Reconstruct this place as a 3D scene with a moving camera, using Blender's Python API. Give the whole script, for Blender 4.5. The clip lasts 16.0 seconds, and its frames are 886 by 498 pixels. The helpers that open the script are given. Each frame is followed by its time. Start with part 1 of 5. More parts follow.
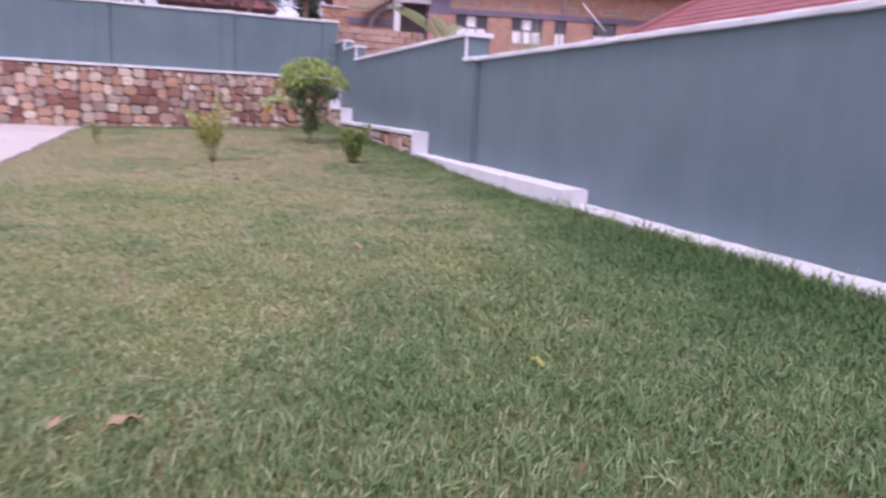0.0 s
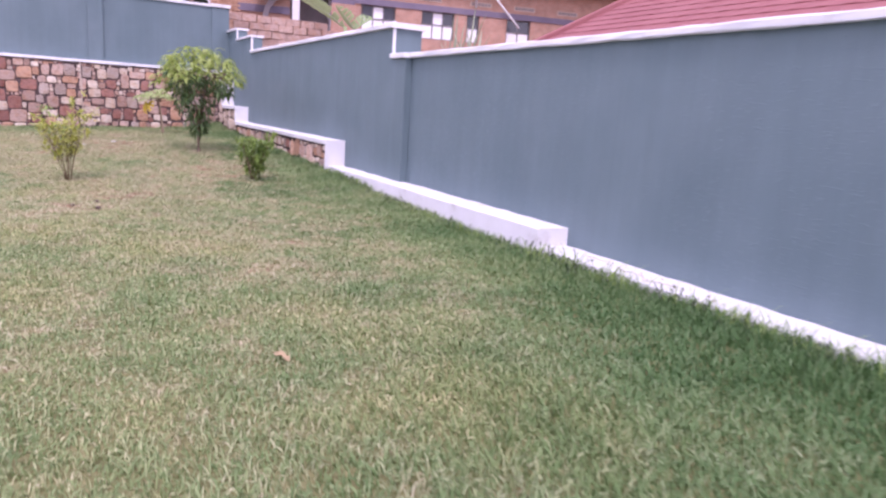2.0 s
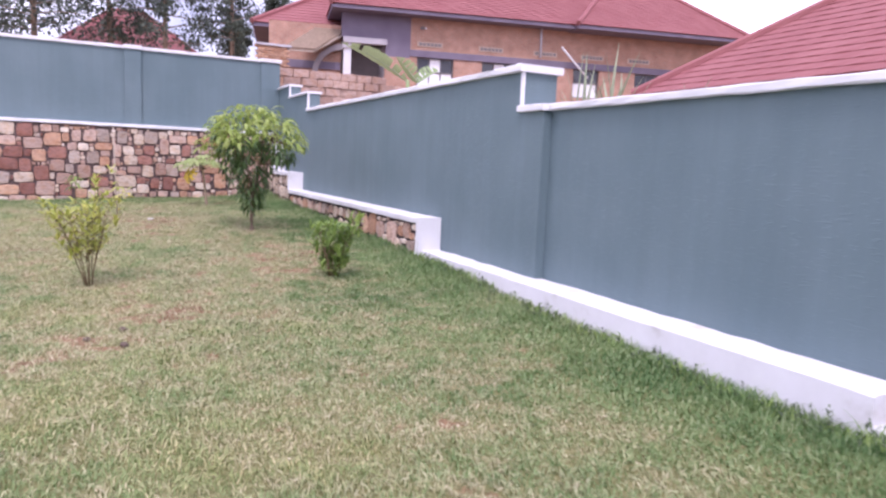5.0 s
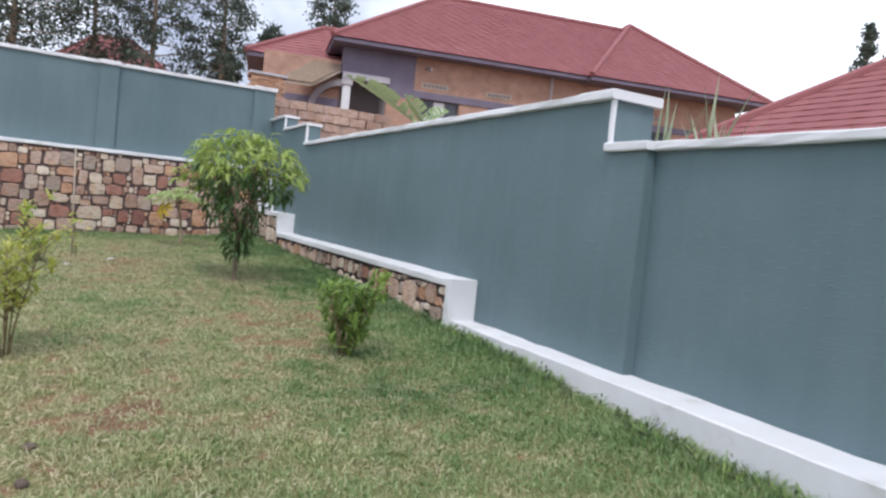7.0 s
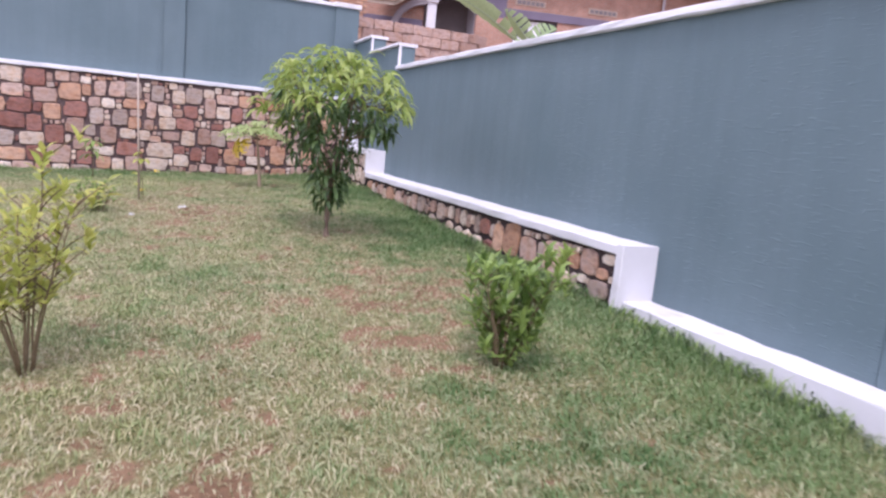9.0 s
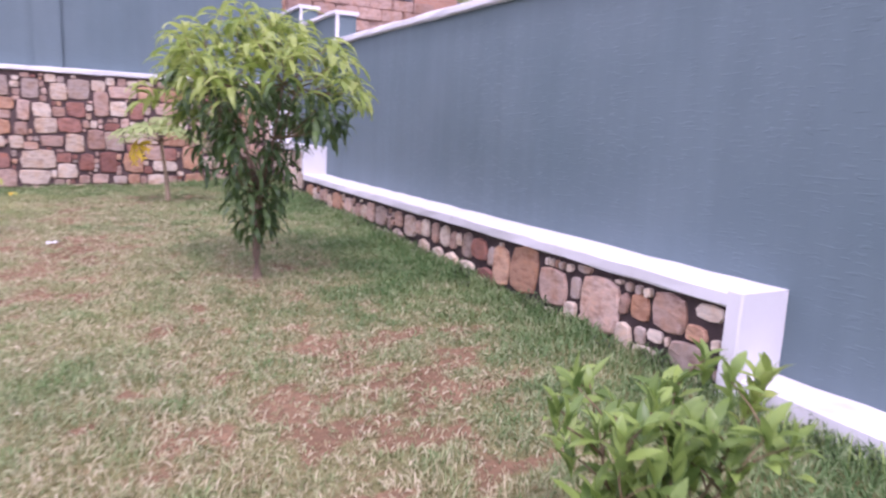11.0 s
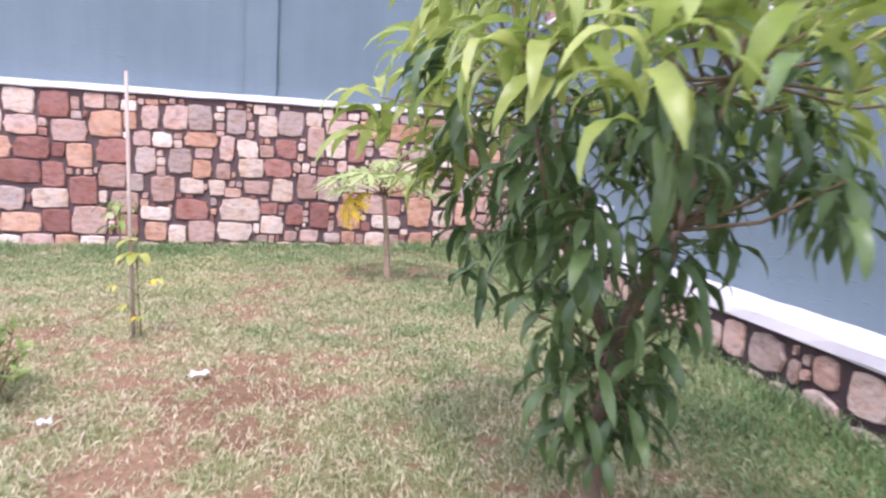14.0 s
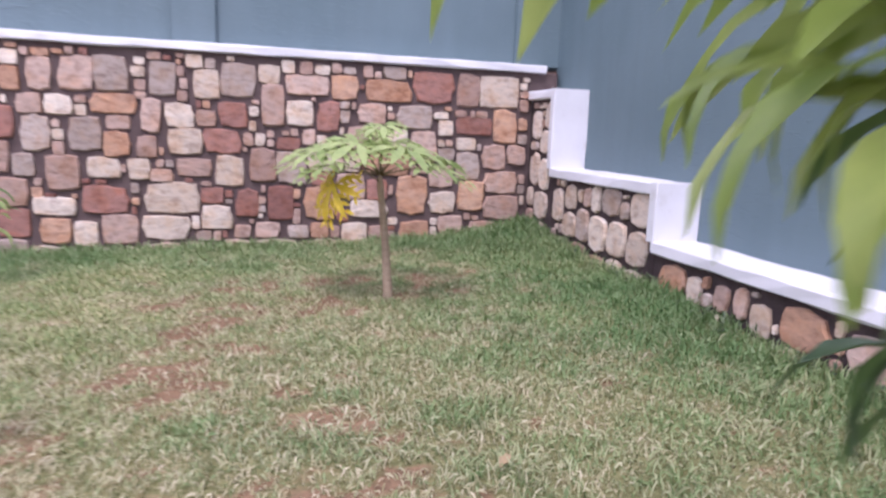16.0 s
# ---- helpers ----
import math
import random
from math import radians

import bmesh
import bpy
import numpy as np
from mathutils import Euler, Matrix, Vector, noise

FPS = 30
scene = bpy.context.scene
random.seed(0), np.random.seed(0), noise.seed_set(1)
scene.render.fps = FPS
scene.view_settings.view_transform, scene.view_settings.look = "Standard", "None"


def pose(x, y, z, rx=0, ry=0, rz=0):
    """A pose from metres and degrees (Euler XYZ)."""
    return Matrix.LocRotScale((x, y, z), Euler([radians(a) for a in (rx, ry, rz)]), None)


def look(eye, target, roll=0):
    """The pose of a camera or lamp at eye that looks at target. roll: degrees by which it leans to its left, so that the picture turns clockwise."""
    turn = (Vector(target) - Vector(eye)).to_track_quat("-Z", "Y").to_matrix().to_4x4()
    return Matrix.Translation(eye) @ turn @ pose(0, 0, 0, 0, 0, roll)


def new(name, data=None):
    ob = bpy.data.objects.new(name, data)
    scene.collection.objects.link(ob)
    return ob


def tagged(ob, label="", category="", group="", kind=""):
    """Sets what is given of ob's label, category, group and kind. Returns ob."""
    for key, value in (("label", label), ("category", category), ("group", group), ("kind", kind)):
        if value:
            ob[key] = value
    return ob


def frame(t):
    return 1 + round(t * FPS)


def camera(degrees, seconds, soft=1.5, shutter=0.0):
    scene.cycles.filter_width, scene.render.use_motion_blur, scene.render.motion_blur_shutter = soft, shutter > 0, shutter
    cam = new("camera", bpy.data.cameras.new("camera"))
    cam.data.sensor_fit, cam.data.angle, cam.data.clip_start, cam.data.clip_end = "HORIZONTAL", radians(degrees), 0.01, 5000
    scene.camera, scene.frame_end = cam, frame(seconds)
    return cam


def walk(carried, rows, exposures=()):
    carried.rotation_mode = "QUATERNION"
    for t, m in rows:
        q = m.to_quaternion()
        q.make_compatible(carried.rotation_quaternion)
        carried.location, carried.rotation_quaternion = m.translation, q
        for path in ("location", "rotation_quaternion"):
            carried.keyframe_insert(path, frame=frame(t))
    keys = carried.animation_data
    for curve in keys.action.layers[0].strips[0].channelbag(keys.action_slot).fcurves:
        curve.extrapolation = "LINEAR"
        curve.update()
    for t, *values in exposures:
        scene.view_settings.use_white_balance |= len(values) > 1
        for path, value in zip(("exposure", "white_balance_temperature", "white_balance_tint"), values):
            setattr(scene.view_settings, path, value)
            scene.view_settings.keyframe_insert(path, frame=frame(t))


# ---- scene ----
cam = camera(65.8, 16.0, soft=2.4, shutter=0.5)
PATH = [
    (0, (0.146, 0.551, 1.599), (0.828, 2.389, 1.203), 2.8),
    (0.5, (0.219, 1.113, 1.634), (1.078, 2.858, 1.171), 3.5),
    (1, (0.327, 1.774, 1.683), (1.186, 3.529, 1.257), 3.8),
    (1.5, (0.384, 2.372, 1.659), (1.301, 4.112, 1.297), 3.5),
    (2, (0.532, 3.052, 1.788), (1.486, 4.766, 1.393), 3.7),
    (2.5, (0.55, 3.631, 1.757), (1.348, 5.429, 1.395), 4.7),
    (3, (0.524, 4.232, 1.724), (1.364, 6.023, 1.429), 3.1),
    (3.5, (0.614, 4.833, 1.849), (1.453, 6.634, 1.617), 2.9),
    (6, (0.962, 7.715, 1.93), (1.89, 9.47, 1.68), 2.9),
    (6.5, (1.121, 8.314, 1.908), (2.084, 10.059, 1.737), 3.7),
    (7, (1.033, 8.862, 1.85), (1.973, 10.625, 1.75), 5.6),
    (7.5, (1.082, 9.33, 1.87), (2.145, 11.013, 1.681), 5.1),
    (8, (1.245, 10.015, 1.907), (2.167, 11.766, 1.622), 3.9),
    (8.5, (1.195, 10.602, 1.847), (1.964, 12.421, 1.534), 5.4),
    (11, (1.828, 13.624, 1.906), (2.758, 15.36, 1.559), 2.6),
    (11.5, (2.078, 14.206, 1.939), (3.144, 15.858, 1.573), 1.6),
    (12, (2.216, 14.902, 2.095), (3.009, 16.73, 1.916), 0.5),
    (12.5, (2.191, 15.597, 1.998), (2.725, 17.519, 1.852), 0.4),
    (13, (2.194, 16.088, 2.013), (2.709, 17.998, 1.719), 1.9),
    (13.5, (2.257, 16.78, 1.975), (2.692, 18.717, 1.727), 2.2),
    (14, (2.17, 17.5, 1.925), (2.554, 19.445, 1.666), 3.4),
    (14.5, (2.203, 18.002, 2.016), (2.654, 19.944, 1.862), 2.1),
    (15, (2.14, 18.693, 1.99), (2.494, 20.644, 1.728), 1.3),
    (15.5, (2.074, 19.224, 2.03), (2.471, 21.16, 1.727), 1.3),
    (16, (2.138, 19.819, 1.835), (2.64, 21.726, 1.502), 2.3),
]
walk(cam, [(t, look(eye, target, roll)) for t, eye, target, roll in PATH],
     exposures=[(0, 0.79, 6000, 42), (1.5, 1.14, 6000, 44), (3.5, 1.20, 5980, 34), (6.0, 1.10, 6020, 28), (7.0, 0.70, 6080, 8), (8.0, 0.70, 6180, -2), (8.7, 1.00, 5990, 21), (11.0, 1.19, 5900, 42), (12.5, 1.20, 5900, 33), (13.5, 1.58, 5920, 32), (14.5, 1.61, 5920, 33), (16, 1.17, 5830, 29)])

# ---- sky and light: a bright overcast afternoon ----
world = bpy.data.worlds.new("sky")
scene.world = world
world.use_nodes = True
wn, wl = world.node_tree.nodes, world.node_tree.links
sky = wn.new("ShaderNodeTexSky")
sky.sky_type, sky.sun_disc = "NISHITA", False
sky.sun_elevation, sky.sun_rotation = radians(58), radians(207)
coord = wn.new("ShaderNodeTexCoord")
cloud = wn.new("ShaderNodeTexNoise")
cloud.inputs["Scale"].default_value, cloud.inputs["Detail"].default_value = 1.9, 6
drift = wn.new("ShaderNodeMapping")
drift.inputs["Rotation"].default_value = (0.0, 0.0, radians(-45))
wl.new(coord.outputs["Generated"], drift.inputs["Vector"])
wl.new(drift.outputs["Vector"], cloud.inputs["Vector"])
cloud_ramp = wn.new("ShaderNodeValToRGB")
cloud_ramp.color_ramp.elements[0].position, cloud_ramp.color_ramp.elements[0].color = 0.40, (2.9, 2.95, 3.6, 1)
cloud_ramp.color_ramp.elements[1].position, cloud_ramp.color_ramp.elements[1].color = 0.60, (10.4, 10.4, 10.8, 1)
wl.new(cloud.outputs["Fac"], cloud_ramp.inputs["Fac"])
cover = wn.new("ShaderNodeMix")
cover.data_type = "RGBA"
cover.inputs["Factor"].default_value = 0.86
wl.new(sky.outputs[0], cover.inputs["A"])
wl.new(cloud_ramp.outputs["Color"], cover.inputs["B"])
wl.new(cover.outputs["Result"], wn["Background"].inputs["Color"])
wn["Background"].inputs["Strength"].default_value = 0.12

sun = new("sun", bpy.data.lights.new("sun", "SUN"))
sun.data.energy, sun.data.angle, sun.data.color = 1.1, radians(14), (1.0, 0.95, 0.88)
sun.matrix_world = look((-10, -20, 36), (0, 0, 0))


# ---- materials ----
def material(name, roughness=0.8, specular=0.3):
    m = bpy.data.materials.new(name)
    m.use_nodes = True
    b = m.node_tree.nodes["Principled BSDF"]
    b.inputs["Roughness"].default_value = roughness
    b.inputs["Specular IOR Level"].default_value = specular
    return m, m.node_tree.nodes, m.node_tree.links, b


def noise_node(n, l, scale, detail=5, stretch=None, rough=0.55):
    c = n.new("ShaderNodeTexCoord")
    t = n.new("ShaderNodeTexNoise")
    t.inputs["Scale"].default_value, t.inputs["Detail"].default_value = scale, detail
    t.inputs["Roughness"].default_value = rough
    if stretch:
        mp = n.new("ShaderNodeMapping")
        mp.inputs["Scale"].default_value = stretch
        l.new(c.outputs["Object"], mp.inputs["Vector"])
        l.new(mp.outputs["Vector"], t.inputs["Vector"])
    else:
        l.new(c.outputs["Object"], t.inputs["Vector"])
    return t


def ramp_node(n, l, src, stops):
    r = n.new("ShaderNodeValToRGB")
    e = r.color_ramp.elements
    while len(e) < len(stops):
        e.new(0.5)
    for k, (p, c) in enumerate(stops):
        e[k].position, e[k].color = p, (*c, 1)
    l.new(src, r.inputs["Fac"])
    return r


def mix_node(n, l, fac, a, b, mode="MIX"):
    x = n.new("ShaderNodeMix")
    x.data_type, x.blend_type = "RGBA", mode
    if isinstance(fac, float):
        x.inputs["Factor"].default_value = fac
    else:
        l.new(fac, x.inputs["Factor"])
    for key, v in (("A", a), ("B", b)):
        if isinstance(v, tuple):
            x.inputs[key].default_value = (*v, 1)
        else:
            l.new(v, x.inputs[key])
    return x.outputs["Result"]


def bump_node(n, l, b, src, strength, distance=0.01, prev=None):
    u = n.new("ShaderNodeBump")
    u.inputs["Strength"].default_value, u.inputs["Distance"].default_value = strength, distance
    l.new(src, u.inputs["Height"])
    if prev:
        l.new(prev, u.inputs["Normal"])
    l.new(u.outputs["Normal"], b.inputs["Normal"])
    return u.outputs["Normal"]


def mottled(name, low, high, scale, roughness=0.8, bump=0.3, fine=60, stretch=None, distance=0.01, specular=0.3):
    """Two-scale mottled surface between two colours."""
    m, n, l, b = material(name, roughness, specular)
    big, small = noise_node(n, l, scale, 4, stretch), noise_node(n, l, fine, 3)
    r = ramp_node(n, l, big.outputs["Fac"], [(0.3, low), (0.7, high)])
    l.new(mix_node(n, l, 0.35, r.outputs["Color"], mix_node(n, l, small.outputs["Fac"], low, high)), b.inputs["Base Color"])
    bump_node(n, l, b, small.outputs["Fac"], bump, distance)
    return m


def plaster_paint():
    m, n, l, b = material("teal_plaster", 0.62, 0.35)
    big, fine = noise_node(n, l, 0.9, 5), noise_node(n, l, 90, 3)
    lumps, where = noise_node(n, l, 1.0, 2, (8, 8, 62), 0.5), noise_node(n, l, 0.8, 3)
    tone = ramp_node(n, l, big.outputs["Fac"], [(0.3, (0.114, 0.167, 0.185)), (0.7, (0.141, 0.196, 0.216))])
    streak = noise_node(n, l, 1.6, 5, (3.0, 3.0, 0.25))
    wash = ramp_node(n, l, streak.outputs["Fac"], [(0.40, (0.96, 0.96, 0.96)), (0.7, (1.03, 1.03, 1.03))])
    l.new(mix_node(n, l, 1.0, tone.outputs["Color"], wash.outputs["Color"], "MULTIPLY"), b.inputs["Base Color"])
    ridges = ramp_node(n, l, lumps.outputs["Fac"], [(0.60, (0, 0, 0)), (0.69, (1, 1, 1))])
    patch = ramp_node(n, l, where.outputs["Fac"], [(0.38, (0.2, 0.2, 0.2)), (0.60, (1, 1, 1))])
    marks = mix_node(n, l, 1.0, ridges.outputs["Color"], patch.outputs["Color"], "MULTIPLY")
    first = bump_node(n, l, b, fine.outputs["Fac"], 0.25, 0.004)
    bump_node(n, l, b, marks, 0.6, 0.006, first)
    return m


def white_paint():
    m, n, l, b = material("white_paint", 0.7, 0.3)
    big, fine = noise_node(n, l, 3, 6), noise_node(n, l, 70, 3)
    tone = ramp_node(n, l, big.outputs["Fac"], [(0.28, (0.56, 0.54, 0.53)), (0.40, (0.68, 0.67, 0.69)), (0.7, (0.73, 0.72, 0.75))])
    l.new(tone.outputs["Color"], b.inputs["Base Color"])
    bump_node(n, l, b, fine.outputs["Fac"], 0.3, 0.005)
    return m


def stone_kind(name, dark, light, grain):
    m, n, l, b = material(name, 0.78, 0.3)
    info = n.new("ShaderNodeObjectInfo")
    isl = n.new("ShaderNodeNewGeometry")
    add = n.new("ShaderNodeMath")
    add.operation = "FRACT"
    plus = n.new("ShaderNodeMath")
    l.new(info.outputs["Random"], plus.inputs[0])
    l.new(isl.outputs["Random Per Island"], plus.inputs[1])
    l.new(plus.outputs[0], add.inputs[0])
    own = ramp_node(n, l, add.outputs[0], [(0.0, dark), (1.0, light)])
    bands, fine = noise_node(n, l, 9, 7, (1, 1, 2.2), 0.65), noise_node(n, l, 55, 4)
    apart = n.new("ShaderNodeMath")
    apart.operation = "MULTIPLY"
    apart.inputs[1].default_value = 60.0
    l.new(info.outputs["Random"], apart.inputs[0])
    l.new(apart.outputs[0], bands.inputs["Vector"].links[0].from_node.inputs["Location"])
    vein = ramp_node(n, l, bands.outputs["Fac"], [(0.32, (0.62, 0.55, 0.52)), (0.5, (0.93, 0.92, 0.91)), (0.72, grain)])
    rust = noise_node(n, l, 5.5, 5, (1, 1, 1), 0.62)
    l.new(apart.outputs[0], rust.inputs["Vector"].links[0].from_node.inputs["Location"])
    stain = ramp_node(n, l, rust.outputs["Fac"], [(0.46, (1, 1, 1)), (0.60, (0.98, 0.89, 0.80)), (0.72, (0.80, 0.65, 0.54))])
    aged = mix_node(n, l, 1.0, vein.outputs["Color"], stain.outputs["Color"], "MULTIPLY")
    l.new(mix_node(n, l, 1.0, own.outputs["Color"], aged, "MULTIPLY"), b.inputs["Base Color"])
    first = bump_node(n, l, b, bands.outputs["Fac"], 0.5, 0.02)
    bump_node(n, l, b, fine.outputs["Fac"], 0.35, 0.006, first)
    return m


def leaf_kind(name, dark, light, gloss=0.42, through_light=0.25):
    m, n, l, b = material(name, gloss, 0.45)
    isl, info = n.new("ShaderNodeNewGeometry"), n.new("ShaderNodeObjectInfo")
    plus, fr = n.new("ShaderNodeMath"), n.new("ShaderNodeMath")
    fr.operation = "FRACT"
    l.new(info.outputs["Random"], plus.inputs[0])
    l.new(isl.outputs["Random Per Island"], plus.inputs[1])
    l.new(plus.outputs[0], fr.inputs[0])
    own = ramp_node(n, l, fr.outputs[0], [(0.0, dark), (1.0, light)])
    spot = noise_node(n, l, 22, 4)
    shade = ramp_node(n, l, spot.outputs["Fac"], [(0.3, (0.82, 0.86, 0.8)), (0.7, (1.08, 1.06, 1.0))])
    col = mix_node(n, l, 1.0, own.outputs["Color"], shade.outputs["Color"], "MULTIPLY")
    l.new(col, b.inputs["Base Color"])
    tr, mx = n.new("ShaderNodeBsdfTranslucent"), n.new("ShaderNodeMixShader")
    l.new(col, tr.inputs["Color"])
    mx.inputs[0].default_value = through_light
    l.new(b.outputs[0], mx.inputs[1])
    l.new(tr.outputs[0], mx.inputs[2])
    l.new(mx.outputs[0], n["Material Output"].inputs["Surface"])
    return m


def grass_kind():
    m, n, l, b = material("grass_blades", 0.55, 0.35)
    isl = n.new("ShaderNodeNewGeometry")
    own = ramp_node(n, l, isl.outputs["Random Per Island"],
                    [(0.0, (0.155, 0.215, 0.095)), (0.40, (0.230, 0.295, 0.138)), (0.72, (0.310, 0.360, 0.188)), (0.86, (0.44, 0.44, 0.27)), (1.0, (0.60, 0.55, 0.39))])
    dry = noise_node(n, l, 0.55, 7, None, 0.62)
    # Greener and darker towards the wall: fresh growth plus shade put into the colour.
    where, axis, lush_shade, less = n.new("ShaderNodeTexCoord"), n.new("ShaderNodeSeparateXYZ"), n.new("ShaderNodeMapRange"), n.new("ShaderNodeMath")
    l.new(where.outputs["Object"], axis.inputs[0])
    l.new(axis.outputs["X"], lush_shade.inputs["Value"])
    for key, v in (("From Min", 2.2), ("From Max", 4.4), ("To Min", 0.0), ("To Max", 0.18)):
        lush_shade.inputs[key].default_value = v
    less.operation = "SUBTRACT"
    l.new(dry.outputs["Fac"], less.inputs[0])
    l.new(lush_shade.outputs["Result"], less.inputs[1])
    fresh = ramp_node(n, l, less.outputs[0], [(0.30, (0.62, 0.84, 0.62)), (0.38, (0.86, 1.02, 0.82)), (0.48, (1.06, 1.14, 0.98)), (0.62, (1.36, 1.26, 1.06))])
    col = mix_node(n, l, 1.0, own.outputs["Color"], fresh.outputs["Color"], "MULTIPLY")
    worn = n.new("ShaderNodeAttribute")
    worn.attribute_name = "straw"
    straw = ramp_node(n, l, isl.outputs["Random Per Island"], [(0.0, (0.36, 0.315, 0.165)), (0.5, (0.53, 0.475, 0.29)), (1.0, (0.70, 0.62, 0.44))])
    col = mix_node(n, l, worn.outputs["Fac"], col, straw.outputs["Color"])
    shade_attr = n.new("ShaderNodeAttribute")
    shade_attr.attribute_name = "lush_shade"
    # Dimmer light at the south end and wall foot is multiplied into the blades.
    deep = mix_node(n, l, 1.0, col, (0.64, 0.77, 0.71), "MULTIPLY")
    col = mix_node(n, l, shade_attr.outputs["Fac"], col, deep)
    l.new(col, b.inputs["Base Color"])
    tr, mx = n.new("ShaderNodeBsdfTranslucent"), n.new("ShaderNodeMixShader")
    l.new(col, tr.inputs["Color"])
    mx.inputs[0].default_value = 0.36
    l.new(b.outputs[0], mx.inputs[1])
    l.new(tr.outputs[0], mx.inputs[2])
    l.new(mx.outputs[0], n["Material Output"].inputs["Surface"])
    return m


def soil_kind():
    m, n, l, b = material("red_soil", 0.95, 0.15)
    big, fine = noise_node(n, l, 1.2, 5), noise_node(n, l, 28, 6, None, 0.7)
    r = ramp_node(n, l, big.outputs["Fac"], [(0.35, (0.235, 0.145, 0.085)), (0.65, (0.345, 0.228, 0.138))])
    g = ramp_node(n, l, fine.outputs["Fac"], [(0.35, (0.6, 0.6, 0.6)), (0.7, (1.15, 1.12, 1.1))])
    worn, roots, split = n.new("ShaderNodeAttribute"), noise_node(n, l, 14, 4, None, 0.65), n.new("ShaderNodeMath")
    worn.attribute_name = "worn"
    split.operation = "MULTIPLY_ADD"
    l.new(roots.outputs["Fac"], split.inputs[0])
    split.inputs[1].default_value = 0.55
    l.new(worn.outputs["Fac"], split.inputs[2])
    open_soil = ramp_node(n, l, split.outputs[0], [(0.64, (0, 0, 0)), (0.86, (1, 1, 1))])
    thatch = ramp_node(n, l, fine.outputs["Fac"], [(0.3, (0.12, 0.125, 0.05)), (0.55, (0.25, 0.24, 0.11)), (0.75, (0.38, 0.34, 0.18))])
    bed = mix_node(n, l, open_soil.outputs["Color"], thatch.outputs["Color"], mix_node(n, l, 1.0, r.outputs["Color"], g.outputs["Color"], "MULTIPLY"))
    l.new(bed, b.inputs["Base Color"])
    bump_node(n, l, b, fine.outputs["Fac"], 0.8, 0.03)
    return m


def brick_kind(name, c1, c2, mortar, width, height):
    m, n, l, b = material(name, 0.85, 0.2)
    uv = n.new("ShaderNodeTexCoord")
    t = n.new("ShaderNodeTexBrick")
    t.inputs["Color1"].default_value, t.inputs["Color2"].default_value = (*c1, 1), (*c2, 1)
    t.inputs["Mortar"].default_value = (*mortar, 1)
    t.inputs["Scale"].default_value, t.inputs["Mortar Size"].default_value = 1.0, 0.012
    t.inputs["Brick Width"].default_value, t.inputs["Row Height"].default_value = width, height
    mp = n.new("ShaderNodeMapping")
    mp.inputs["Rotation"].default_value = (radians(90), 0, 0)
    l.new(uv.outputs["Object"], mp.inputs["Vector"])
    l.new(mp.outputs["Vector"], t.inputs["Vector"])
    spot = noise_node(n, l, 3, 5)
    shade = ramp_node(n, l, spot.outputs["Fac"], [(0.3, (0.8, 0.78, 0.76)), (0.7, (1.1, 1.08, 1.05))])
    l.new(mix_node(n, l, 1.0, t.outputs["Color"], shade.outputs["Color"], "MULTIPLY"), b.inputs["Base Color"])
    return m


def glass_kind(name, colour):
    m, n, l, b = material(name, 0.05, 0.6)
    b.inputs["Base Color"].default_value = (*colour, 1)
    return m


PLASTER, WHITE, SOIL, GRASS = plaster_paint(), white_paint(), soil_kind(), grass_kind()
MORTAR = mottled("dark_mortar", (0.085, 0.058, 0.056), (0.145, 0.104, 0.098), 8, 0.9, 0.5, 70)
STONES = {
    "pink": stone_kind("pink_stone", (0.35, 0.238, 0.195), (0.60, 0.455, 0.385), (1.15, 1.05, 1.0)),
    "cream": stone_kind("cream_stone", (0.55, 0.455, 0.375), (0.77, 0.680, 0.59), (1.08, 1.02, 0.96)),
    "red": stone_kind("red_stone", (0.22, 0.105, 0.088), (0.38, 0.205, 0.170), (1.2, 1.0, 0.9)),
    "orange": stone_kind("orange_stone", (0.42, 0.245, 0.165), (0.62, 0.41, 0.295), (1.15, 1.1, 1.0)),
    "grey": stone_kind("grey_stone", (0.34, 0.272, 0.235), (0.52, 0.44, 0.39), (1.1, 1.05, 1.05)),
}
# Near-black mortar for the ledge facing, darker than that of the north wall.
BLACK_MORTAR = mottled("near_black_mortar", (0.040, 0.028, 0.029), (0.085, 0.060, 0.060), 8, 0.9, 0.5, 70)
CLAY = mottled("clay_mortar", (0.24, 0.165, 0.135), (0.36, 0.26, 0.215), 6, 0.9, 0.5, 40)
PAVING = mottled("pale_concrete", (0.46, 0.40, 0.37), (0.58, 0.52, 0.49), 1.5, 0.85, 0.3, 60)
BARK = mottled("brown_bark", (0.16, 0.115, 0.085), (0.30, 0.22, 0.16), 14, 0.9, 0.6, 60, (1, 1, 0.3))
PALE_BARK = mottled("pale_papaya_bark", (0.26, 0.19, 0.13), (0.42, 0.32, 0.23), 16, 0.85, 0.5, 60, (1, 1, 3))
TWIG = mottled("green_brown_twig", (0.14, 0.11, 0.06), (0.24, 0.17, 0.10), 20, 0.8, 0.3)
STAKE = mottled("weathered_stick", (0.36, 0.29, 0.23), (0.52, 0.44, 0.36), 10, 0.9, 0.4, 60, (1, 1, 0.2))
MANGO_NEW = leaf_kind("young_mango_leaf", (0.260, 0.360, 0.080), (0.470, 0.545, 0.170), 0.38, 0.46)
MANGO_OLD = leaf_kind("old_mango_leaf", (0.070, 0.130, 0.052), (0.150, 0.235, 0.085), 0.36, 0.25)
PAPAYA_LEAF = leaf_kind("papaya_leaf", (0.31, 0.41, 0.15), (0.50, 0.57, 0.26), 0.55, 0.42)
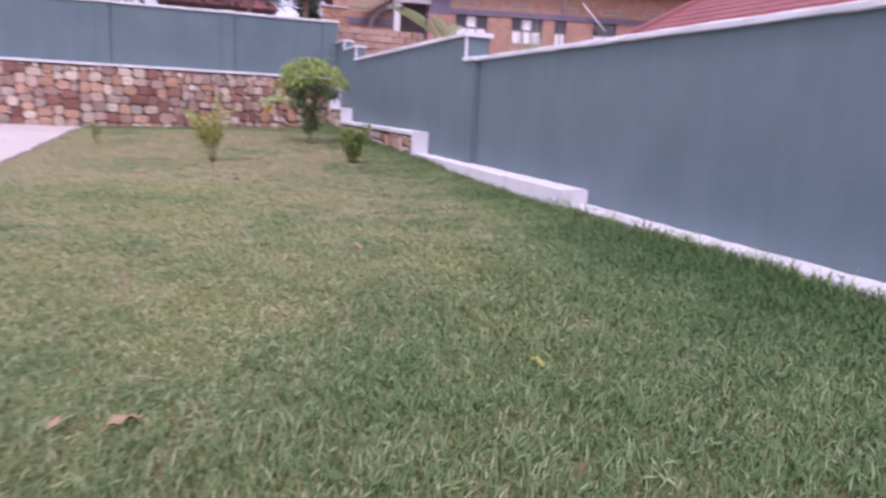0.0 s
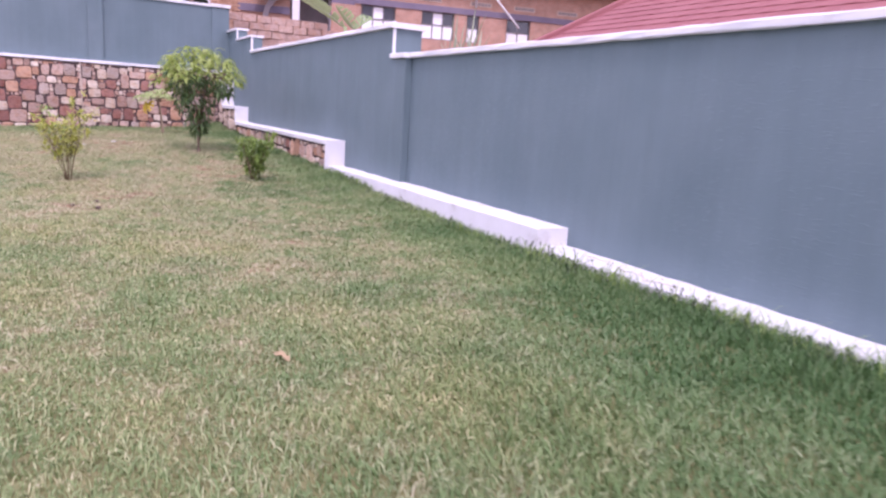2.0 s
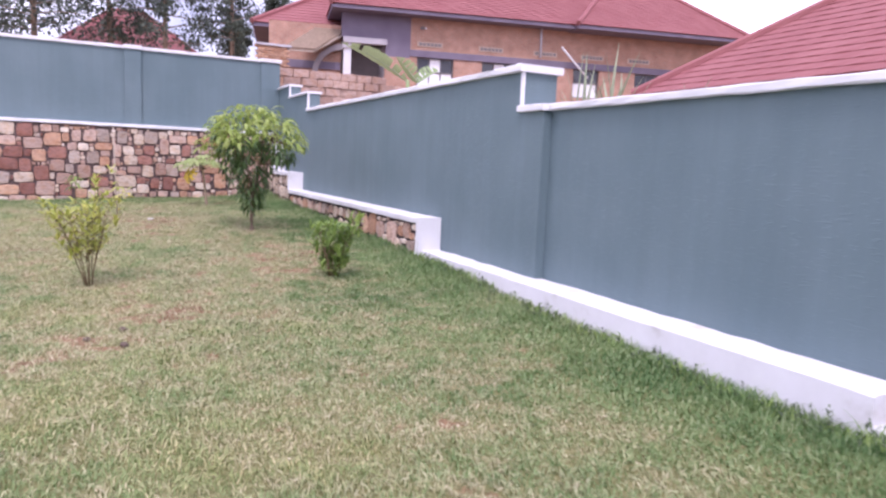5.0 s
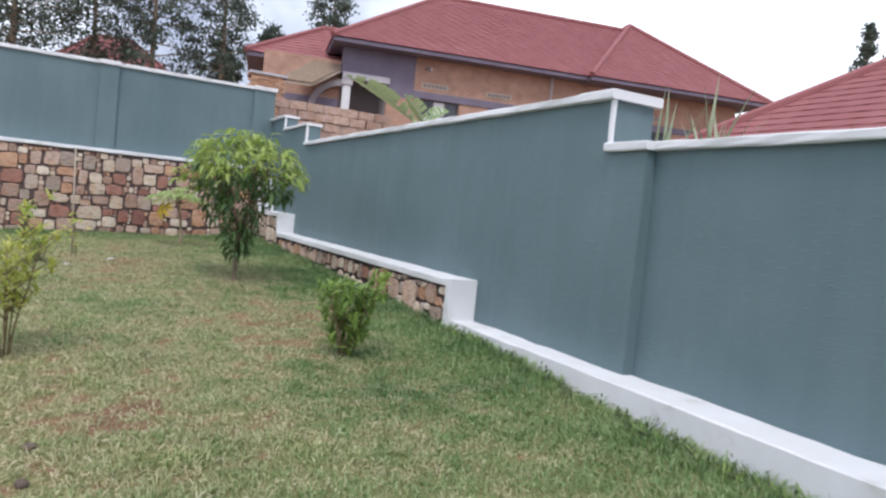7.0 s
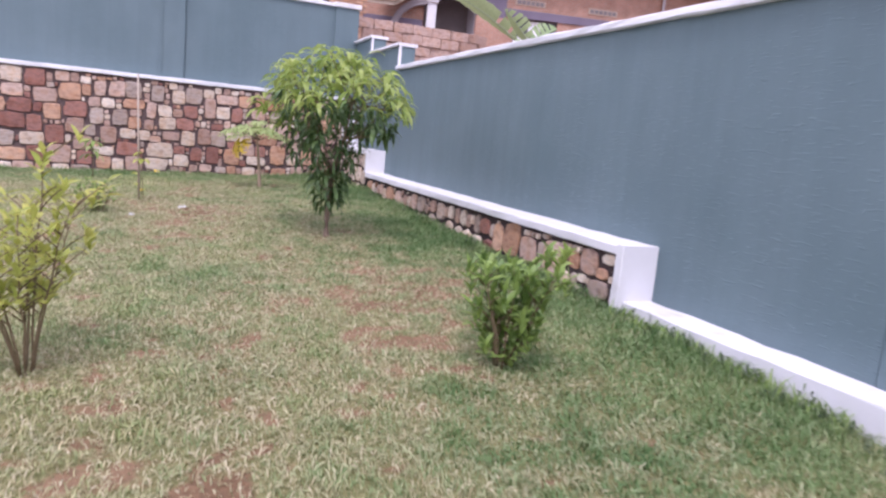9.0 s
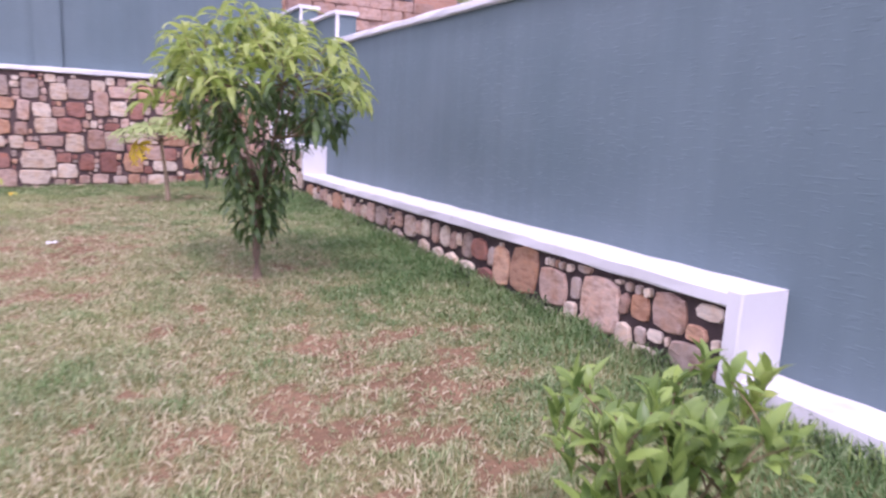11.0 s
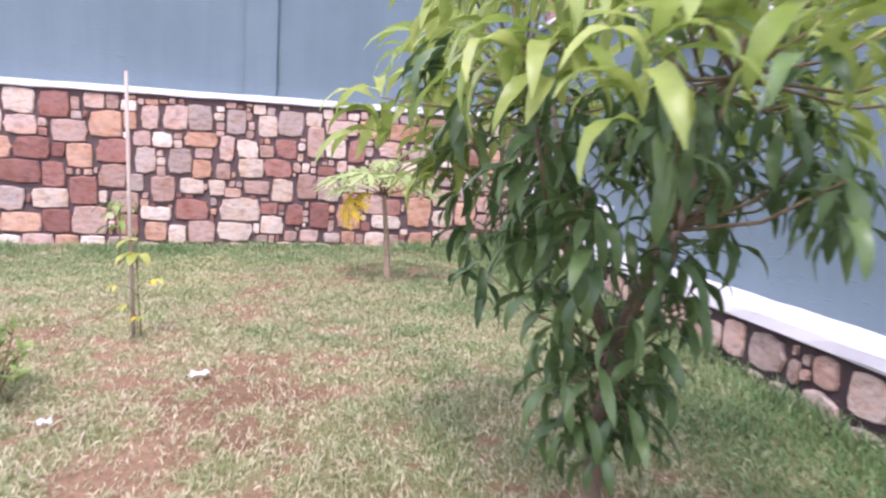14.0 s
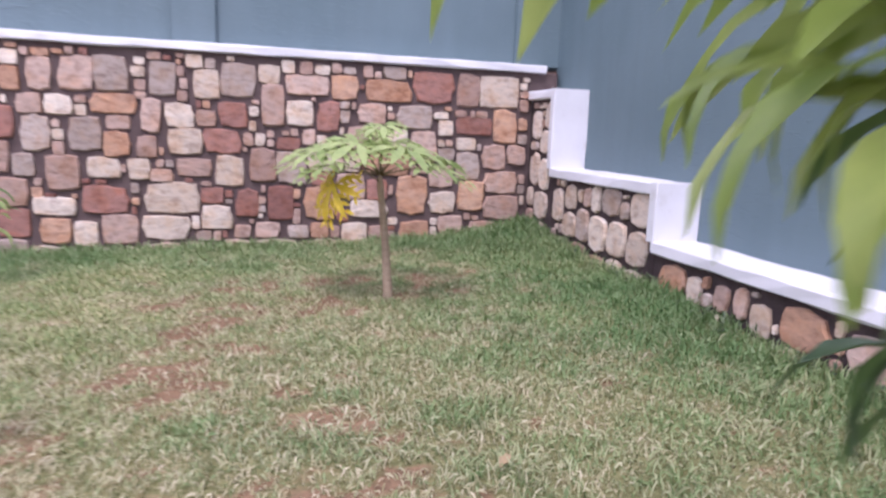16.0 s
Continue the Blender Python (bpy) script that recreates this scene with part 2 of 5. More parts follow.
YELLOW_LEAF = leaf_kind("yellow_leaf", (0.62, 0.42, 0.02), (0.75, 0.55, 0.05), 0.5)
SHRUB_LEAF = leaf_kind("green_shrub_leaf", (0.135, 0.225, 0.060), (0.35, 0.47, 0.13), 0.4, 0.36)
LIME_LEAF = leaf_kind("lime_shrub_leaf", (0.34, 0.39, 0.075), (0.58, 0.57, 0.16), 0.45, 0.40)
NEW_LEAF = leaf_kind("young_shrub_leaf", (0.27, 0.38, 0.09), (0.46, 0.54, 0.17), 0.4, 0.38)
WEED_LEAF = leaf_kind("dark_weed_leaf", (0.060, 0.095, 0.050), (0.150, 0.195, 0.095), 0.5, 0.2)
DRY_LEAF = leaf_kind("dry_leaf", (0.33, 0.23, 0.13), (0.46, 0.34, 0.21), 0.7, 0.15)
FAR_LEAF = leaf_kind("far_tree_leaf", (0.055, 0.072, 0.062), (0.105, 0.130, 0.100), 0.6, 0.15)
BANANA = leaf_kind("banana_leaf", (0.26, 0.36, 0.17), (0.42, 0.50, 0.27), 0.4, 0.3)
AGAVE = leaf_kind("grey_green_spike", (0.24, 0.29, 0.20), (0.38, 0.42, 0.30), 0.5, 0.2)
TILE = mottled("red_roof_tile", (0.24, 0.080, 0.084), (0.31, 0.122, 0.124), 1.2, 0.62, 0.3, 20)
HOUSE_BRICK = brick_kind("orange_house_brick", (0.47, 0.26, 0.19), (0.41, 0.215, 0.155), (0.44, 0.33, 0.28), 0.23, 0.075)
PURPLE = mottled("purple_grey_render", (0.15, 0.125, 0.175), (0.21, 0.18, 0.235), 1.5, 0.8, 0.2)
TRIM = mottled("grey_render", (0.42, 0.39, 0.42), (0.55, 0.52, 0.55), 2, 0.8, 0.2)
TIMBER = mottled("pale_timber", (0.38, 0.30, 0.24), (0.55, 0.46, 0.38), 4, 0.8, 0.3, 40, (1, 6, 6))
# Shade of porch and vent openings put into the colour; also the lamp's body.
DARK_ROOM = mottled("shaded_room", (0.19, 0.165, 0.17), (0.27, 0.24, 0.245), 2, 0.9, 0.1)
ADOBE = stone_kind("adobe_block_clay", (0.38, 0.265, 0.225), (0.56, 0.42, 0.365), (1.1, 1.05, 1.0))
PANE_DARK = glass_kind("dark_glass", (0.05, 0.05, 0.06))
# Brightness of the window glass is put into an opaque white.
PANE_WHITE = mottled("white_pane", (0.80, 0.80, 0.82), (0.88, 0.88, 0.90), 3, 0.5, 0.1)
FRAME_GREY = mottled("grey_metal_frame", (0.12, 0.11, 0.12), (0.18, 0.17, 0.18), 6, 0.5, 0.1)
LITTER = mottled("white_plastic_scrap", (0.75, 0.75, 0.76), (0.85, 0.85, 0.86), 9, 0.4, 0.3)
EARTH_CLOD = mottled("dark_clod", (0.09, 0.065, 0.055), (0.15, 0.11, 0.09), 20, 0.9, 0.5)


# ---- mesh helpers ----
def world_of(ob):
    m = ob.matrix_basis.copy()
    return world_of(ob.parent) @ ob.matrix_parent_inverse @ m if ob.parent else m


def hang(ob, parent):
    """Makes ob a part of parent without moving it."""
    if parent:
        ob.parent = parent
        ob.matrix_parent_inverse = world_of(parent).inverted()
    return ob


def part(name, bm, mat, parent=None, label="", smooth=False):
    """One mesh object from a bmesh, under its thing."""
    me = bpy.data.meshes.new(name)
    bmesh.ops.recalc_face_normals(bm, faces=bm.faces)
    if smooth:
        for f in bm.faces:
            f.smooth = True
    bm.to_mesh(me)
    bm.free()
    me.materials.append(mat)
    ob = hang(new(name, me), parent)
    return tagged(ob, label) if label else ob


def base(name, at, label, category, group="", kind=""):
    ob = new(name)
    ob.matrix_basis = Matrix.Translation(at)
    ob.empty_display_size = 0.1
    return tagged(ob, label, category, group, kind)


def add_box(bm, a, b, m=None, bevel=0.0):
    r = bmesh.ops.create_cube(bm, size=1)
    vs = r["verts"]
    for v in vs:
        v.co = [(a[i] + b[i]) / 2 + v.co[i] * (b[i] - a[i]) for i in range(3)]
    if bevel:
        es = list({e for v in vs for e in v.link_edges})
        vs = list({v for f in bmesh.ops.bevel(bm, geom=es, offset=bevel, segments=2, affect="EDGES")["faces"] for v in f.verts} | {v for v in vs if v.is_valid})
    if m is not None:
        for v in vs:
            v.co = m @ v.co
    return vs


def box_part(name, a, b, mat, parent=None, bevel=0.0, label="", m=None):
    bm = bmesh.new()
    add_box(bm, a, b, m, bevel)
    return part(name, bm, mat, parent, label)


def worn_bar(name, a, b, mat, parent=None, axis=1, step=0.25, wobble=0.006, label="", seed=0):
    """A long bar along one axis with slightly uneven, rounded edges."""
    rng = random.Random(seed + int(a[axis] * 7))
    bm = bmesh.new()
    o = [i for i in range(3) if i != axis]
    count = max(2, int((b[axis] - a[axis]) / step))
    c = 0.012
    lo, hi = (a[o[0]], a[o[1]]), (b[o[0]], b[o[1]])
    ring = [(lo[0] + c, lo[1]), (hi[0] - c, lo[1]), (hi[0], lo[1] + c), (hi[0], hi[1] - c), (hi[0] - c, hi[1]), (lo[0] + c, hi[1]), (lo[0], hi[1] - c), (lo[0], lo[1] + c)]
    rows = []
    for k in range(count + 1):
        row = []
        for p in ring:
            co = [0, 0, 0]
            co[axis] = a[axis] + (b[axis] - a[axis]) * k / count
            inner = wobble if 0 < k < count else wobble * 0.3
            co[o[0]] = p[0] + rng.uniform(-inner, inner)
            co[o[1]] = p[1] + rng.uniform(-inner, inner)
            row.append(bm.verts.new(co))
        rows.append(row)
    for r0, r1 in zip(rows, rows[1:]):
        for k in range(8):
            bm.faces.new((r0[k], r0[(k + 1) % 8], r1[(k + 1) % 8], r1[k]))
    bm.faces.new(rows[0])
    bm.faces.new(rows[-1][::-1])
    return part(name, bm, mat, parent, label)


def add_tube(bm, pts, radii, sides=7):
    rings = []
    for k, p in enumerate(pts):
        p = Vector(p)
        d = (Vector(pts[min(k + 1, len(pts) - 1)]) - Vector(pts[max(k - 1, 0)])).normalized()
        q = d.to_track_quat("Z", "Y")
        rings.append([bm.verts.new(p + q @ Vector((math.cos(s * math.tau / sides), math.sin(s * math.tau / sides), 0)) * radii[k]) for s in range(sides)])
    for r0, r1 in zip(rings, rings[1:]):
        for s in range(sides):
            bm.faces.new((r0[s], r0[(s + 1) % sides], r1[(s + 1) % sides], r1[s]))
    bm.faces.new(rings[0][::-1])
    bm.faces.new(rings[-1])


def tube_part(name, pts, radii, mat, parent, label="", sides=8):
    bm = bmesh.new()
    add_tube(bm, pts, radii, sides)
    return part(name, bm, mat, parent, label, smooth=True)


def leaf_points(length, width, rise, droop, fold=0.25, segs=6, wave=0.0, peak=0.42):
    """Vertices and faces of one bent blade that starts at the origin and runs along x."""
    vs, fs, x, z, a = [], [], 0.0, 0.0, rise
    for k in range(segs + 1):
        s = k / segs
        w = width * 0.5 * (math.sin(math.pi * s ** (math.log(0.5) / math.log(peak))) ** 0.8 if 0 < s < 1 else 0.06)
        lift = fold * w
        dx, dz = -math.sin(a) * lift, math.cos(a) * lift
        wv = wave * w * math.sin(k * 2.1)
        vs += [(x + dx, -w, z + dz + wv), (x, 0, z), (x + dx, w, z + dz - wv)]
        a_next = rise - droop * ((k + 1) / segs)
        x, z, a = x + math.cos(a) * length / segs, z + math.sin(a) * length / segs, a_next
    for k in range(segs):
        i = 3 * k
        fs += [(i, i + 1, i + 4, i + 3), (i + 1, i + 2, i + 5, i + 4)]
    return vs, fs


def mesh_of(name, vs, fs, mat, smooth=True):
    me = bpy.data.meshes.new(name)
    me.from_pydata(vs, [], fs)
    me.materials.append(mat)
    if smooth:
        me.shade_smooth()
    return me


class Gather:
    """Collects many small pieces into one mesh."""
    def __init__(self):
        self.vs, self.fs = [], []

    def add(self, vs, fs, m):
        o = len(self.vs)
        self.vs += [tuple(m @ Vector(v)) for v in vs]
        self.fs += [tuple(i + o for i in f) for f in fs]

    def done(self, name, mat, parent, label="", kind="", smooth=True):
        ob = hang(new(name, mesh_of(name, self.vs, self.fs, mat, smooth)), parent)
        return tagged(ob, label, kind=kind)


def smooth_step(a, b, x):
    s = min(1.0, max(0.0, (x - a) / (b - a)))
    return s * s * (3 - 2 * s)


GROUND_Y = [-12, 0, 10, 13, 15.5, 19.3, 24, 27.3]
GROUND_Z = [0.16, 0.20, 0.24, 0.30, 0.365, 0.465, 0.61, 0.61]


def yard(x, y):
    """Height of the lawn."""
    z = float(np.interp(y, GROUND_Y, GROUND_Z))
    z += 0.034 * (max(-3.0, min(x, 5.4)) - 2.6) * smooth_step(11, 16, y)
    z += 0.15 * smooth_step(3.6, 5.2, x) * smooth_step(25.0, 27.2, y)
    z += 0.05 * smooth_step(3.9, 5.2, x) * (1 - smooth_step(7, 12, y))
    return z + 0.022 * noise.noise((x * 0.7, y * 0.7, 3.1)) + 0.010 * noise.noise((x * 2.3, y * 2.3, 9.4))


def terrain(x, y):
    inside = -9.2 < x < 5.58 and -9 < y < 27.5
    if inside:
        return yard(x, y)
    if x <= 5.58 and y <= 27.5:
        return 0.1
    return 2.2 + 1.6 * smooth_step(27, 36, y) + 0.06 * min(60, max(0, y - 36)) + 0.02 * min(60, max(0, x - 6))


# places where the lawn has worn down to soil
WORN = [(3.0, 17.15, 0.40), (3.3, 17.75, 0.28), (1.75, 21.2, 0.38), (2.6, 22.15, 0.42), (1.65, 23.25, 0.36), (2.45, 22.8, 0.3), (1.2, 22.2, 0.5), (2.2, 21.6, 0.5), (0.4, 22.6, 0.4),
        (2.9, 16.6, 0.4), (1.9, 17.2, 0.4), (1.4, 20.4, 0.4), (2.2, 13.6, 0.2), (1.35, 13.65, 0.22), (1.46, 14.85, 0.24), (1.69, 2.86, 0.15), (0.2, 18.3, 0.35)]


def wear(x, y):
    """How far the lawn is worn down at a place."""
    v = 0.40 * noise.noise((x * 0.5, y * 0.5, 1.7)) + 0.45 * noise.noise((x * 1.5, y * 2.2, 5.2)) + 0.65 * noise.noise((x * 3.7, y * 4.6, 8.8)) + 0.7 * noise.noise((x * 8.3, y * 9.1, 3.3))
    v += -0.22 + 0.42 * smooth_step(9, 14, y) - 0.5 * smooth_step(3.6, 4.8, x) - 0.4 * smooth_step(25.0, 26.6, y)
    for px, py, size in WORN:
        d = ((x - px) / (1.5 * size)) ** 2 + ((y - py) / size) ** 2
        if d < 6:
            v += (0.37 if py > 20 else 0.29) * math.exp(-d)
    return v


# ---- ground ----
def grid_lines(fine_from, fine_to, step, outer):
    inner = [fine_from + k * step for k in range(int((fine_to - fine_from) / step) + 1)]
    return sorted(set(outer[0] + inner + outer[1]))


def build_ground():
    xs = grid_lines(-2.9, 5.2, 0.1, ([-600, -200, -80, -30, -14, -9.3, -9.0, -7.5, -6, -4.5, -3.6, -3.2], [5.35, 5.54, 5.64, 6.5, 8, 11, 15, 20, 28, 40, 60, 100, 200, 600]))
    ys = grid_lines(-1.9, 27.15, 0.1, ([-600, -200, -80, -30, -14, -9.1, -8.8, -7.6, -6.4, -5.2, -4, -3, -2.4], [27.3, 27.45, 27.55, 28.5, 30, 33, 36, 40, 46, 55, 70, 100, 200, 600]))
    vs = [(x, y, terrain(x, y)) for y in ys for x in xs]
    w = len(xs)
    fs = [(j * w + i, j * w + i + 1, (j + 1) * w + i + 1, (j + 1) * w + i) for j in range(len(ys) - 1) for i in range(w - 1)]
    me = mesh_of("ground", vs, fs, SOIL)
    lawn = [wear(x, y) if -3.3 < x < 5.3 and -2 < y < 27.2 else 1.0 for x, y, _ in vs]
    me.attributes.new("worn", "FLOAT", "POINT").data.foreach_set("value", [min(1.0, max(0.0, v)) for v in lawn])
    tagged(new("ground", me), "red-brown earth under a patchy lawn", "ground", kind="structure")


build_ground()

# pale paving beside the lawn, with an uneven edge
bm = bmesh.new()
rng = random.Random(4)
edge = []
for k in range(73):
    y = -8.8 + k * 0.5
    edge.append((-3.3 + rng.uniform(-0.06, 0.06), y))
top0 = [bm.verts.new((-9.0, y, yard(-6, y) + 0.06)) for _, y in edge]
top1 = [bm.verts.new((x, y, yard(x, y) + 0.055)) for x, y in edge]
low1 = [bm.verts.new((x + 0.01, y, yard(x, y) - 0.1)) for x, y in edge]
for k in range(len(edge) - 1):
    bm.faces.new((top0[k], top1[k], top1[k + 1], top0[k + 1]))
    bm.faces.new((top1[k], low1[k], low1[k + 1], top1[k + 1]))
tagged(part("pavement", bm, PAVING), "pale pinkish concrete paving along the lawn", "paving", kind="structure")


# ---- stonework ----
def stone_mesh(w, h, depth, mat, rng, square=3.2):
    """A rounded, slightly crooked stone face in the x-z plane, bulging towards -y."""
    k = 16
    out = []
    lean = rng.uniform(-0.07, 0.07)
    cut = [rng.choice((0.88, 0.95, 0.98, 1.0, 1.0)) for _ in range(4)]
    for s in range(k):
        a = s * math.tau / k + 0.0001
        c, n = math.cos(a), math.sin(a)
        r = (abs(c) ** square + abs(n) ** square) ** (-1 / square)
        q = cut[int(a / (math.pi / 2)) % 4] if abs(c * n) > 0.25 else 1.0
        x, z = c * r * q * w / 2 * rng.uniform(0.97, 1.03), n * r * q * h / 2 * rng.uniform(0.97, 1.03)
        out.append((x + lean * z, z - lean * 0.5 * x))
    vs = [(x, 0.03, z) for x, z in out] + [(x, -depth * 0.45, z) for x, z in out]
    vs += [(x * 0.92, -depth * rng.uniform(0.85, 1.1), z * 0.92) for x, z in out]
    vs.append((rng.uniform(-0.1, 0.1) * w, -depth * rng.uniform(0.9, 1.2), rng.uniform(-0.1, 0.1) * h))
    fs = []
    for ring in (0, k):
        for s in range(k):
            t = (s + 1) % k
            fs.append((ring + s, ring + t, ring + k + t, ring + k + s))
    fs += [(2 * k + s, 2 * k + (s + 1) % k, 3 * k) for s in range(k)]
    return mesh_of("stone", vs, fs, mat, smooth=False)


def pack(x0, x1, z0, z1, fixed, rng, sizes, gap, cell=0.03):
    """Fills a wall face with crooked rubble: fixed stones first, then large to small wherever there is room."""
    nx, nz = int((x1 - x0) / cell), int((z1 - z0) / cell)
    used = np.zeros((nx, nz), bool)
    got = []

    def claim(cx, cz, w, h):
        a, b = int((cx - w / 2 - gap / 2 - x0) / cell), int((cx + w / 2 + gap / 2 - x0) / cell)
        c, d = int((cz - h / 2 - gap / 2 - z0) / cell), int((cz + h / 2 + gap / 2 - z0) / cell)
        return max(a, 0), min(b, nx), max(c, 0), min(d, nz)

    for cx, cz, w, h, kind in fixed:
        a, b, c, d = claim(cx, cz, w, h)
        used[a:b, c:d] = True
        got.append((cx, cz, w * 1.02, h * 1.02, kind))
    for wmin, wmax, hmin, hmax in sizes:
        for j in range(nz):
            i = 0
            while i < nx:
                if used[i, j]:
                    i += 1
                    continue
                w, h = rng.uniform(wmin, wmax), rng.uniform(hmin, hmax)
                ci, cj = max(2, int((w + gap) / cell)), max(2, int((h + gap) / cell))
                if i + ci <= nx and j + cj <= nz and not used[i:i + ci, j:j + cj].any():
                    used[i:i + ci, j:j + cj] = True
                    got.append((x0 + (i + ci / 2) * cell, z0 + (j + cj / 2) * cell, ci * cell - gap, cj * cell - gap, ""))
                    i += ci
                else:
                    i += 1
    return got


def lay_stones(parent, got, place, rng, weights, depth, limit=300, square=3.2):
    """Stones as parts of a wall; those past the limit are joined."""
    rest = {}
    names, odds = list(weights), list(weights.values())
    for k, (cx, cz, w, h, kind) in enumerate(got):
        kind = kind or rng.choices(names, odds)[0]
        me = stone_mesh(w, h, depth * rng.uniform(0.7, 1.2), STONES[kind], rng, square)
        m = place(cx, cz)
        if k < limit:
            ob = new("stone", me)
            ob.matrix_basis = m
            hang(ob, parent)
        else:
            rest.setdefault(kind, Gather()).add([tuple(v.co) for v in me.vertices], [tuple(p.vertices) for p in me.polygons], m)
            bpy.data.meshes.remove(me)
    for kind, g in rest.items():
        g.done("far_stonework", STONES[kind], parent, kind="stuff", smooth=False)


# ---- back boundary wall: rubble retaining wall with a plastered wall on top ----
back = base("wall_north", (0, 27.4, 0.3), "teal plastered wall on a rubble stone base", "wall", kind="structure")
box_part("stone_backing", (-14, 27.26, -0.2), (5.36, 27.80, 2.545), MORTAR, back, label="dark mortar bed of the stonework")
worn_bar("stone_coping", (-14, 27.19, 2.54), (5.20, 27.46, 2.625), WHITE, back, axis=0, label="white painted coping", seed=1)
box_part("upper_wall", (-14, 27.42, 2.60), (5.43, 27.60, 4.64), PLASTER, back, label="teal plastered upper wall")
for x in (-10.9, -6.85, -2.82, 1.24, 4.87):
    box_part("pilaster", (x, 27.355, 2.62), (x + 0.42 if x < 4 else 5.425, 27.43, 4.638), PLASTER, back, 0.008)
    worn_bar("pilaster_cap", (x - 0.02, 27.305, 4.635), (x + 0.44 if x < 4 else 5.46, 27.66, 4.735), WHITE, back, axis=0, seed=5)
worn_bar("wall_coping", (-14, 27.365, 4.63), (5.44, 27.65, 4.715), WHITE, back, axis=0, label="white painted coping", seed=2)

# ---- side boundary wall, stepping up with the slope ----
side = base("wall_east", (5.6, 10, 0.2), "teal plastered boundary wall with stepped white coping", "wall", kind="structure")
box_part("wall_run", (5.495, -9, 0.0), (5.72, 13.41, 2.595), PLASTER, side)
box_part("wall_run", (5.40, 14.0, 0.0), (5.70, 24.02, 3.088), PLASTER, side)
box_part("wall_run", (5.402, 24.02, 0.0), (5.70, 25.96, 3.54), PLASTER, side)
box_part("wall_run", (5.404, 25.96, 0.0), (5.70, 27.38, 3.88), PLASTER, side)
box_part("pillar", (5.385, 13.40, 0.0), (5.90, 13.91, 2.588), PLASTER, side, 0.008)
box_part("pillar", (5.397, 13.912, 0.0), (5.90, 14.34, 3.083), PLASTER, side, 0.003)
worn_bar("wall_coping", (5.42, -9, 2.592), (5.76, 13.38, 2.667), WHITE, side, label="white painted coping", seed=3)
worn_bar("wall_coping", (5.325, 13.36, 2.588), (5.93, 13.92, 2.668), WHITE, side, seed=4)
worn_bar("wall_coping", (5.33, 14.34, 3.088), (5.74, 24.03, 3.166), WHITE, side, seed=6)
worn_bar("pillar_cap", (5.32, 13.86, 3.082), (5.96, 14.37, 3.172), WHITE, side, seed=7)
worn_bar("wall_coping", (5.34, 23.99, 3.54), (5.74, 25.97, 3.60), WHITE, side, seed=8)
worn_bar("wall_coping", (5.34, 25.93, 3.87), (5.74, 27.36, 3.93), WHITE, side, seed=9)
for y, z0, z1 in ((13.89, 2.62, 3.095), (24.0, 3.12, 3.55), (25.94, 3.58, 3.88)):
    worn_bar("edge_strip", (5.372, y - 0.003, z0), (5.42, y + 0.05, z1), WHITE, side, axis=2, label="white painted corner edge", seed=11)

# ---- white ledge at the foot of the side wall, with stone facing where it is tall ----
ledge = base("stone_ledge", (5.2, 14, 0.2), "white stepped ledge with rubble stone facing below the wall", "ledge", kind="structure")
worn_bar("ledge_top", (5.085, -9, -0.1), (5.50, 9.085, 0.378), WHITE, ledge, wobble=0.010, label="white painted ledge, worn along its edge", seed=12)
worn_bar("ledge_top", (5.075, 9.08, -0.1), (5.50, 13.42, 0.580), WHITE, ledge, wobble=0.007, seed=13)
worn_bar("ledge_top", (5.075, 13.415, -0.1), (5.405, 16.10, 0.582), WHITE, ledge, wobble=0.007, seed=14)
for y0, y1, z in ((16.08, 24.45, 1.08), (24.45, 26.50, 1.525), (26.50, 27.24, 2.335)):
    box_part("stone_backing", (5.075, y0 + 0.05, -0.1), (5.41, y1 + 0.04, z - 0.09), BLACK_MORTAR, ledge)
    worn_bar("ledge_top", (5.015, y0 + 0.07, z - 0.095), (5.408, y1 + 0.02, z), WHITE, ledge, seed=15)
    low = {1.08: 0.3, 1.525: 1.07, 2.335: 1.515}[z]
    worn_bar("step_end", (5.013, y0 - 0.012, low), (5.409, y0 + 0.10, z + 0.002), WHITE, ledge, axis=2, label="white plastered step end", seed=16)

# fallen pebble and mortar crumbs on the wall top
bm = bmesh.new()
bmesh.ops.create_icosphere(bm, subdivisions=2, radius=0.05, matrix=Matrix.Translation((5.52, 14.22, 3.195)) @ Matrix.Diagonal((1, 1.2, 0.75, 1)))
for v in bm.verts:
    v.co += Vector((noise.noise(v.co * 30), noise.noise(v.co * 31), noise.noise(v.co * 29))) * 0.012
tagged(part("stone_chip", bm, WHITE), "white mortar chip lying on the wall cap", "rubble")


